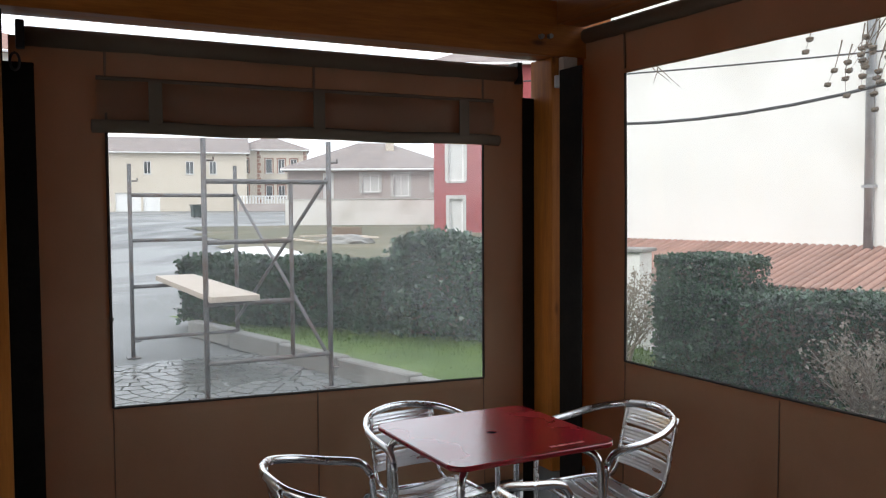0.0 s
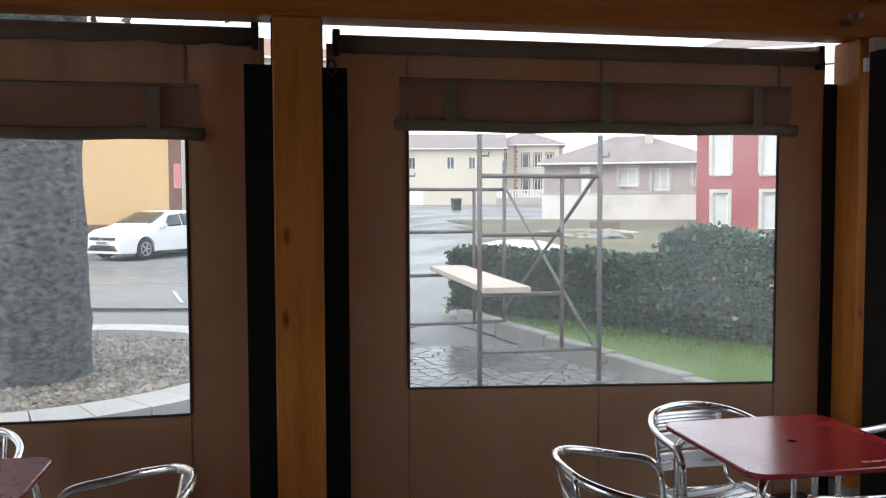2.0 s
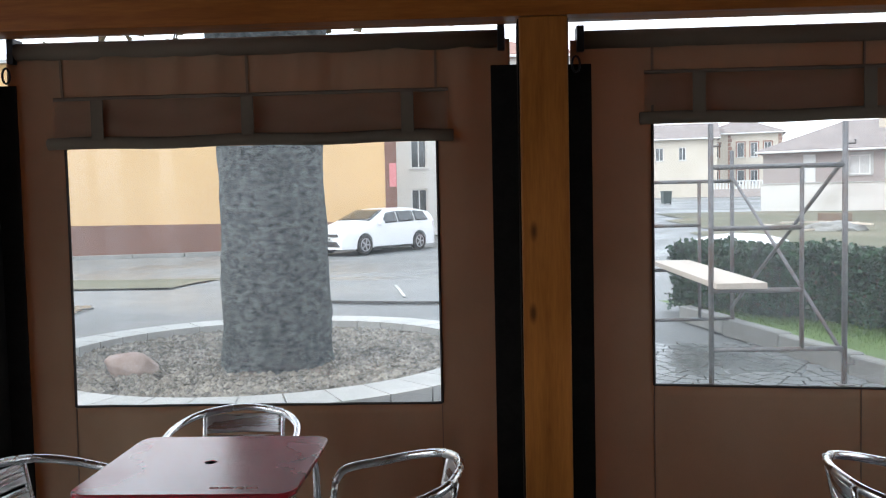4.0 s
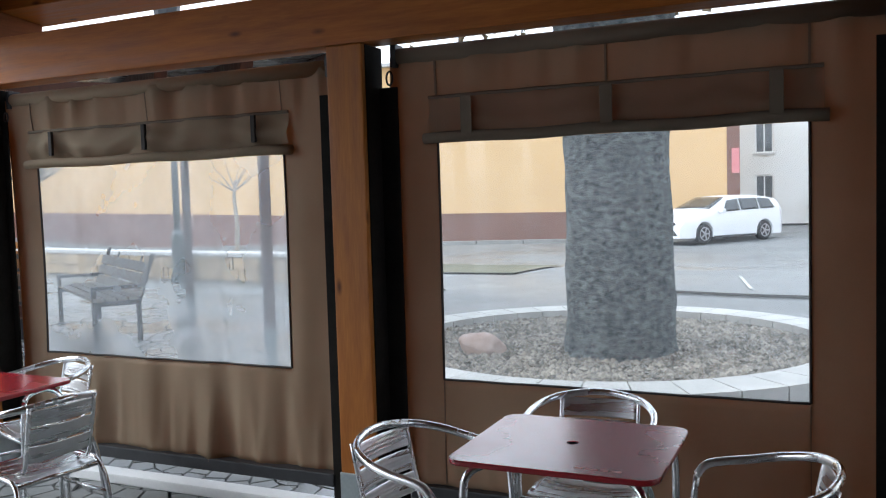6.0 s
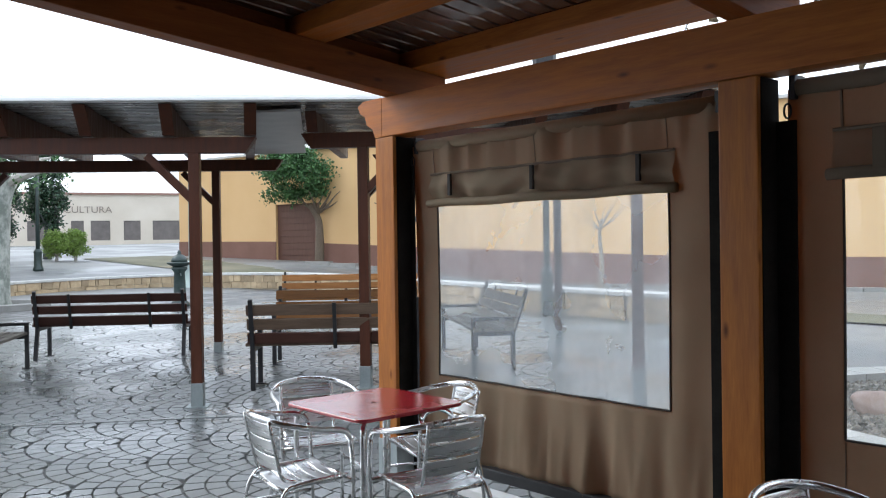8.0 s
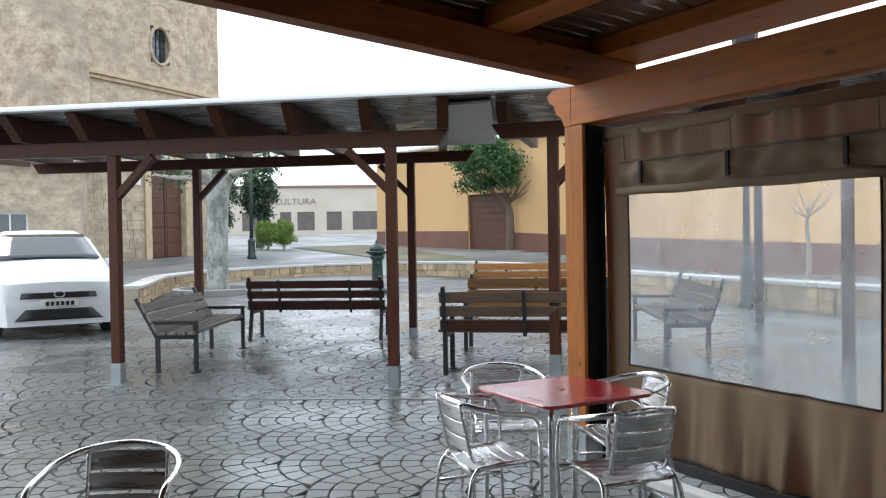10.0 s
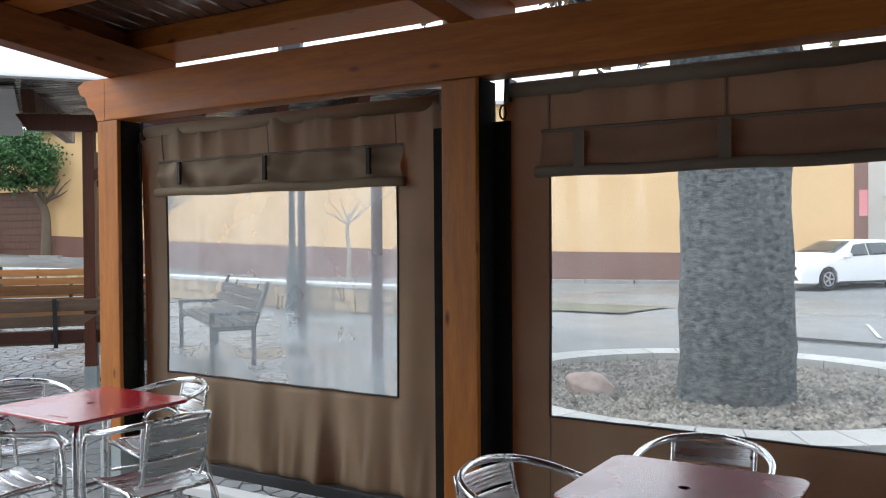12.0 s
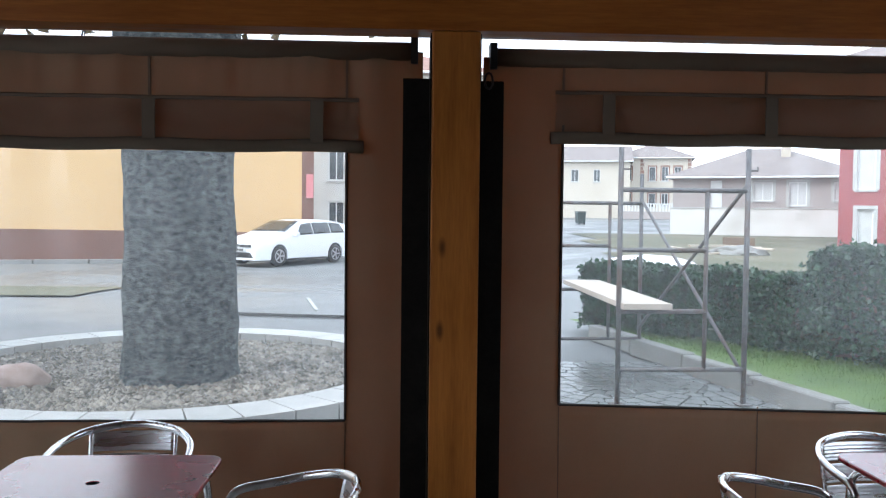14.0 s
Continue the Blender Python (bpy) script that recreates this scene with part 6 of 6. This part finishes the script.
def pavilion(p0, p1, posts_front, posts_back, u0, u1, depth, label, roof_end=0.1, front=-1.15):
    at, L = facing(p0, p1, 0)
    t = thing("park_pergola", label, "pergola", at, "pergolas on the square")
    zf, zb = 2.55, 2.70
    for u, y, z in [(u, 0, zf) for u in posts_front] + [(u, depth, zb) for u in posts_back]:
        p = part("post", boxed(u - 0.055, u + 0.055, y - 0.055, y + 0.055, 0.20, z, 0.008), M["timber_dark"], t)
        part("post_foot", boxed(u - 0.06, u + 0.06, y - 0.06, y + 0.06, 0, 0.24, 0.004), M["foot"], p, "grey metal post shoe")
        part("foot_plate", boxed(u - 0.11, u + 0.11, y - 0.11, y + 0.11, 0, 0.01), M["foot"], p)
        for s in (1 if u < 1 else -1,):
            bm = box(bmesh.new(), -0.04, 0.04, -0.045, 0.045, 0, 0.62, 0.004, pose(u + s * 0.03, y, z - 0.46, 0, s * 45, 0))
            part("brace", bm, M["timber_dark"], t)
    for y, z in ((0, zf), (depth, zb)):
        end = u1 - (0.22 if y else 0.0)
        bm = boxed(u0, end, y - 0.06, y + 0.06, z, z + 0.16, 0.006)
        for v in bm.verts:
            if v.co.z < z + 0.08 and (v.co.x < u0 + 0.05 or v.co.x > end - 0.05):
                v.co.x += 0.10 if v.co.x < u0 + 0.05 else -0.10
        part("beam", bm, M["timber_dark"], t)
    slope = (zb - zf) / depth
    x = u0 + 0.12
    while x < u1:
        bm = boxed(x - 0.06, x + 0.06, front + 0.06, depth + 0.7, 0, 0.275, 0.005)
        for v in bm.verts:
            if v.co.y < front + 0.1 and v.co.z < 0.1:
                v.co.y += min(0.5, -front * 0.6)
                v.co.z += 0.01
            v.co.z += zf + 0.162 + v.co.y * slope
            v.co.x -= 0.168 * v.co.y
        part("rafter", bm, M["timber_dark"], t)
        x += 0.80
    ribs = []
    y = front
    while y < depth + 0.85:
        ribs += [(y + dy, dz) for dy, dz in ((0, 0), (0.085, 0), (0.095, 0.018), (0.12, 0.018), (0.13, 0))]
        y += 0.132
    verts = [(x, y, zf + 0.445 + y * slope + dz) for x in (u0 - 0.1, u1 + roof_end) for y, dz in ribs]
    n = len(ribs)
    faces = [(i, i + 1, n + i + 1, n + i) for i in range(n - 1)]
    sh = raw("roof_sheet", verts, faces, M["sheet_grey"], t)
    tagged(sh, "grey corrugated metal roof sheet")
    s = sh.modifiers.new("thick", 'SOLIDIFY')
    s.thickness = 0.004
    part("fascia", boxed(u0 - 0.12, u1 + roof_end + 0.1, front - 0.06, front - 0.01, zf + 0.445 + front * slope - 0.005, zf + 0.445 + front * slope + 0.06, 0.006), M["white_metal"], t, "white metal gutter edge")
    part("fascia_lip", boxed(u0 - 0.12, u1 + roof_end + 0.1, front - 0.10, front - 0.062, zf + 0.445 + front * slope + 0.0, zf + 0.445 + front * slope + 0.03, 0.004), M["white_metal"], t)
    return t


pavilion((-7.95, 1.39), (-5.96, 3.89), (0.0, 3.16), (-0.81, 2.60), -3.6, 3.78, 3.75, "dark-stained timber pergola with grey metal roof over the benches", 1.5, -0.6)
pavilion((-5.2, 5.39), (-3.03, 7.28), (0.0, 2.83), (-0.80, 2.05), -0.66, 3.5, 3.65, "dark-stained timber pergola with grey metal roof by the terrace", 0.1, -0.35)
g = thing("valley_gutter", "pale grey metal valley sheet joining the two pergola roofs", "gutter")
bm = bmesh.new()
vs = [bm.verts.new((x, y, z)) for z in (2.945, 2.92) for x, y in ((-5.40, 4.19), (-5.04, 4.52), (-8.22, 6.61), (-8.83, 6.04))]
for q in ((0, 1, 2, 3), (4, 5, 6, 7), (0, 1, 5, 4), (1, 2, 6, 5), (2, 3, 7, 6), (3, 0, 4, 7)):
    bm.faces.new([vs[i] for i in q])
part("sheet", bm, M["pole_grey"], g)

# ---- benches ----


def bench(at, L, wood_mat, label, arms=True, recline=15.0, low_slat=None, pitch=0.142, arm=0.575):
    """A park bench; sits towards -y, back at +y."""
    b = thing("park_bench", label, "bench", at, "benches on the square")
    for s in (-1, 1):
        x = s * (L / 2 - 0.08)
        bm = bmesh.new()
        box(bm, x - 0.025, x + 0.025, -0.30, -0.25, 0, 0.42 if not arms else arm, 0.004)
        tube(bm, [(x, 0.19, 0.42), (x, 0.19 if arms else 0.30, 0.0)], 0.034, 4)
        box(bm, x - 0.025, x + 0.025, -0.25, 0.20, 0.37, 0.42, 0.004)
        box(bm, x - 0.022, x + 0.022, 0, 0.04, 0, 0.52, 0.004, pose(0, 0.17, 0.38, -recline, 0, 0))
        fr = part("side_frame", bm, M["black_metal"], b)
        if arms:
            part("armrest", boxed(x - 0.028, x + 0.028, -0.302, 0.27, arm + 0.001, arm + 0.04, 0.006), M["black_metal"], fr)
        part("foot_pad", boxed(x - 0.05, x + 0.05, -0.32, -0.22, 0, 0.012), M["black_metal"], fr)
    for k in range(4):
        y = -0.29 + k * 0.122
        part("seat_slat", boxed(-L / 2, L / 2, y, y + 0.10, 0.421, 0.455, 0.006), M[wood_mat], b)
    for k in range(3):
        bm = box(bmesh.new(), -L / 2 + 0.03, L / 2 - 0.03, -0.017, 0.017, 0, 0.105, 0.006, pose(0, 0.19 + pitch * k * math.sin(radians(recline)), 0.45 + pitch * k * math.cos(radians(recline)), -recline, 0, 0))
        part("back_slat", bm, M[low_slat if low_slat and k == 0 else wood_mat], b)
    for q in (-0.5, 0.5) if L > 1.9 else (0,):
        part("back_stay", box(bmesh.new(), q * L * 0.5 - 0.02, q * L * 0.5 + 0.02, 0.02, 0.032, 0, 0.46, 0.002, pose(0, 0.195, 0.40, -recline, 0, 0)), M["black_metal"], b)
    for o in b.children_recursive:
        o.data.transform(Matrix.Diagonal((1, 1, 1.1, 1)))
    return b


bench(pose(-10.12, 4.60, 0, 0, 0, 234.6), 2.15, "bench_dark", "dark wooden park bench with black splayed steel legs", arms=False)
bench(pose(-5.56, 5.27, 0, 0, 0, 231), 1.9, "bench_brown", "wet brown wooden park bench with black steel arms under the pergola", low_slat="bench_dark")
bench(pose(-7.05, 6.42, 0, 0, 0, 51), 1.9, "bench_wood", "orange-brown wooden park bench with black arms under the pergola")
bench(pose(-10.88, 9.22, 0, 0, 0, 51), 2.6, "bench_wood", "orange-brown wooden park bench beyond the pergola")
bench(pose(-9.4, 2.65, 0, 0, 0, 150), 2.4, "bench_grey", "weathered grey wooden park bench with black arms", recline=30, pitch=0.125, arm=0.53)
bench(pose(-5.8, 7.62, 0, 0, 0, -32.5), 2.35, "bench_grey", "weathered grey wooden park bench on the paving near the blinds", recline=20, pitch=0.12, arm=0.53)

# ---- lamps, fountain, trees on the square ----


def fountain():
    f = thing("drinking_fountain", "dark green cast-iron drinking fountain with domed top", "fountain", pose(-18.0, 9.17, 0))
    part("column", lathe([(0.24, 0), (0.24, 0.08), (0.17, 0.14), (0.15, 0.3), (0.13, 0.85), (0.19, 0.92), (0.19, 0.98)], 16), M["iron_green"], f, smooth=True)
    part("bowl", lathe([(0.15, 0.985), (0.30, 1.06), (0.31, 1.09), (0.2, 1.1)], 18), M["iron_green"], f, smooth=True)
    part("dome", lathe([(0.2, 1.104), (0.19, 1.18), (0.12, 1.26), (0.04, 1.3), (0.05, 1.34), (0.01, 1.4)], 16), M["iron_green"], f, smooth=True)
    part("spout", tubed(curve_points([(0.12, -0.05, 0.8), (0.28, -0.1, 0.82), (0.33, -0.12, 0.76)], 4), 0.02, 8), M["iron_green"], f)


fountain()


def lamp_post(at, h, mat, r, label, lantern=True):
    l = thing("street_lamp", label, "street lamp", at)
    part("base", lathe([(r * 2.4, 0), (r * 2.4, 0.1), (r * 1.9, 0.2), (r * 1.8, 0.75), (r * 2.1, 0.8), (r * 1.3, 0.95)], 16), M[mat], l, smooth=True)
    part("pole", tubed([(0, 0, 0.9), (0, 0, h)], r, 14, taper=[1, 0.75]), M[mat], l, smooth=True)
    if lantern:
        part("lantern", lathe([(0.08, h), (0.2, h + 0.1), (0.26, h + 0.55), (0.3, h + 0.6), (0.05, h + 0.8)], 8), M["black_metal"], l)


lamp_post(pose(-8.75, 12.3, 0), 4.6, "iron_green", 0.062, "dark green cast-iron street lamp by the low wall")
lamp_post(pose(-24.86, 12.79, 0), 6.5, "pole_pale", 0.15, "pale green tapered street lamp post", False)
lamp_post(pose(-37.19, 11.51, 0.5), 5.5, "iron_green", 0.09, "dark slim street lamp near the church")


def leafy_tree(name, label, at, trunk_h, r, crown_r, crown_c, leaves, mat, size, seed, bark="bark_pale", squash=(1, 1, 1), shift=(0, 0)):
    rnd = random.Random(seed)
    t = thing(name, label, "tree", at)
    bm = bmesh.new()
    tube(bm, curve_points([(0, 0, -0.2), (0.03, 0.02, trunk_h * 0.4), (-0.06 + shift[0] * 0.1, 0.05, trunk_h * 0.75), (0.05 + shift[0] * 0.4, shift[1] * 0.4, trunk_h)], 5), r, 10, taper=[1.25 - 0.6 * k / 15 for k in range(16)])
    part("trunk", bm, M[bark], t, smooth=True)
    clumps = []
    for k in range(9):
        bm = bmesh.new()
        a = k * 2.4
        pts = limb(bm, (0, 0, trunk_h * 0.85), (math.cos(a), math.sin(a), rnd.uniform(0.3, 1.3)), crown_r * rnd.uniform(0.7, 0.95), r * 0.4, rnd, -0.03, 6)
        part("limb", bm, M[bark], t)
        clumps += pts[3:]
    if leaves:
        cl = []
        for k in range(60):
            d = Vector((rnd.gauss(0, 1), rnd.gauss(0, 1), rnd.gauss(0, 1))).normalized() * crown_r * rnd.uniform(0.55, 0.98)
            cl.append(Vector((d.x * squash[0] + shift[0], d.y * squash[1] + shift[1], d.z * squash[2] + crown_c)))
        pts = []
        for k in range(leaves):
            c = rnd.choice(cl)
            q = crown_r * 0.24
            pts.append(c + Vector((rnd.gauss(0, q * 0.6), rnd.gauss(0, q * 0.6), rnd.gauss(0, q * 0.5))))
        leaf_cloud("crown", M[mat], t, pts, size, rnd)
    return t


leafy_tree("clipped_tree", "evergreen tree with rounded clipped crown and crooked trunk", pose(-33.82, 23.71, 0.38), 2.9, 0.2, 1.75, 4.35, 11000, "leaf_mid", 0.14, 51, "twig", (1.15, 1.15, 0.75), (-0.75, -1.0))
leafy_tree("bare_tree", "young bare tree with whitish trunk", pose(-14.14, 20.85, -0.15), 2.1, 0.065, 1.5, 0, 0, "leaf_mid", 0.1, 52, "twig_grey")
leafy_tree("bare_tree", "bare street tree with dark trunk", pose(-22.97, 21.15, -0.1), 2.6, 0.16, 2.2, 0, 0, "leaf_mid", 0.1, 53, "bark")
leafy_tree("cypress", "tall dark cypress by the church", pose(-47.4, 14.99, 0.9), 2.0, 0.2, 1.5, 4.2, 9000, "leaf", 0.16, 54, "bark", (0.62, 0.62, 2.3))
leafy_tree("cypress", "dark cypress by the church", pose(-49.71, 13.24, 0.9), 2.0, 0.2, 1.4, 3.6, 7000, "leaf", 0.16, 55, "bark", (0.7, 0.7, 2.0))
for k, (x, y) in enumerate(((-43.73, 15.24), (-44.74, 14.62))):
    leafy_tree("round_shrub", "rounded lime-green shrub by the church", pose(x, y, 0.7), 0.4, 0.08, 0.72, 0.95, 4500, "leaf_lime", 0.09, 60 + k)


def plane_by_wall():
    rnd = random.Random(70)
    t = thing("pollarded_plane", "pollarded plane tree with thick pale mottled trunk", "tree", pose(-22.01, 6.06, 0))
    bm = bmesh.new()
    tube(bm, [(0, 0, -0.1), (0.0, 0, 0.25), (0.02, 0.02, 1.4), (0.0, 0.05, 2.7), (0.05, 0.1, 3.4)], 0.29, 18, taper=[1.35, 1.05, 0.98, 1.05, 1.4])
    part("trunk", bm, M["bark_mottled"], t, smooth=True)
    pts = []
    for k in range(11):
        bm = bmesh.new()
        a = k * 0.6
        l = limb(bm, (0.1 * math.cos(a), 0.1 * math.sin(a), 3.1), (math.cos(a), math.sin(a), rnd.uniform(0.0, 0.9)), rnd.uniform(1.5, 2.6), 0.13, rnd, 0.0, 7)
        part("limb", bm, M["bark_pale"], t)
        for q in l[3:]:
            for _ in range(18):
                pts.append(q + Vector((rnd.gauss(0, 0.25), rnd.gauss(0, 0.25), rnd.gauss(-0.1, 0.22))))
    leaf_cloud("foliage", M["leaf_mid"], t, pts, 0.10, rnd)
    k = thing("kerb", "round concrete kerb about the pollarded plane tree", "kerb", pose(-22.01, 6.06, 0), kind="structure")
    part("kerb_ring", lathe([(1.25, -0.02), (1.25, 0.13), (1.22, 0.15), (1.05, 0.15), (1.03, 0.05), (1.03, -0.02)], 36), M["concrete"], k)


plane_by_wall()

# ---- fan-pattern paving: laid last ----


def fan_paving():
    """Stamped stones in overlapping scallop fans, set square to the edging course; the near ones are separate pieces."""
    R, rings = 0.72, 5
    step, gap = R / rings, 0.005
    rnd = random.Random(2)
    ax = Vector((-0.55, -0.835))           # the way the fans bulge
    ay = Vector((0.835, -0.55))
    start = {}
    for k in range(rings):
        for r in (k * step + gap, (k + 1) * step - gap):
            a = -math.pi / 2
            while a < math.pi / 2:
                px, py = r * math.cos(a), r * math.sin(a)
                if math.hypot(px - R, py + R / 2) >= R + gap and math.hypot(px, py + R) >= R + gap:
                    break
                a += 0.01
            start[r] = a
    shapes = []
    for k in range(rings):
        r0, r1 = k * step + gap, (k + 1) * step - gap
        a0, a1 = start[r0], start[r1]
        span = math.pi - 2 * (a0 + a1) / 2
        if span < 0.05:
            continue
        count = max(2, int(round((r0 + r1) / 2 * span / 0.165)))
        g0, g1 = gap / max(r0, 0.03), gap / r1
        for m in range(count):
            c0, c1 = m / count, (m + 1) / count
            w0, w1 = math.pi - 2 * a0, math.pi - 2 * a1
            mid = (a1 + w1 * c0 + g1 + a1 + w1 * c1 - g1) / 2
            shapes.append([(r0, a0 + w0 * c0 + g0), (r1, a1 + w1 * c0 + g1), (r1 * 1.004, mid), (r1, a1 + w1 * c1 - g1), (r0, a0 + w0 * c1 - g0)])
    joined_v, joined_f, near = [], [], []
    n = 5
    for j in range(-70, 71):
        for i in range(-30, 31):
            o = Vector((-5.0, 4.0)) + ax * (j * R / 2) + ay * (2 * R * i + (R if j % 2 else 0.0))
            if not (-17 < o.x < 6.5 and -5 < o.y < 15.5):
                continue
            for sh in shapes:
                out = [o + ay * (r * math.cos(a)) + ax * (r * math.sin(a)) for r, a in sh]
                g = sum(out, Vector((0, 0))) / n
                if not on_plaza(g.x, g.y):
                    continue
                t = rnd.uniform(-0.0016, 0.0016)
                tx, ty = rnd.gauss(0, 0.004), rnd.gauss(0, 0.004)
                inn = [g + (p - g) * 0.945 for p in out]
                v = [(p.x, p.y, lift(p.y) - 0.016) for p in out] + [(p.x, p.y, lift(p.y) + t + (p.x - g.x) * tx + (p.y - g.y) * ty) for p in inn]
                f = [tuple(range(n, 2 * n))] + [(q, (q + 1) % n, n + (q + 1) % n, n + q) for q in range(n)]
                if -4.4 < g.x < -2.45 and 1.5 < g.y < 4.0 and len(near) < 300:
                    near.append((v, f))
                else:
                    b = len(joined_v)
                    joined_v.extend(v)
                    joined_f.extend(tuple(b + q for q in face) for face in f)
    st = raw("paving_stones", joined_v, joined_f, M["cobble"], PAVEMENT)
    tagged(st, "wet grey fan-laid paving stones", kind="stuff")
    for v, f in near:
        raw("paving_stone", v, f, M["cobble"], PAVEMENT)


fan_paving()
at, L = facing((-8.1, -0.55), (-5.1, 4.15), 0.0)
seam = thing("paving_seam", "straight pale edging course across the fan paving", "paving edge", at, kind="structure")
for k in range(int(L / 0.3)):
    part("edging_stone", boxed(k * 0.3, k * 0.3 + 0.293, -0.045, 0.045, -0.01, 0.006, 0.003), M["cobble"], seam)
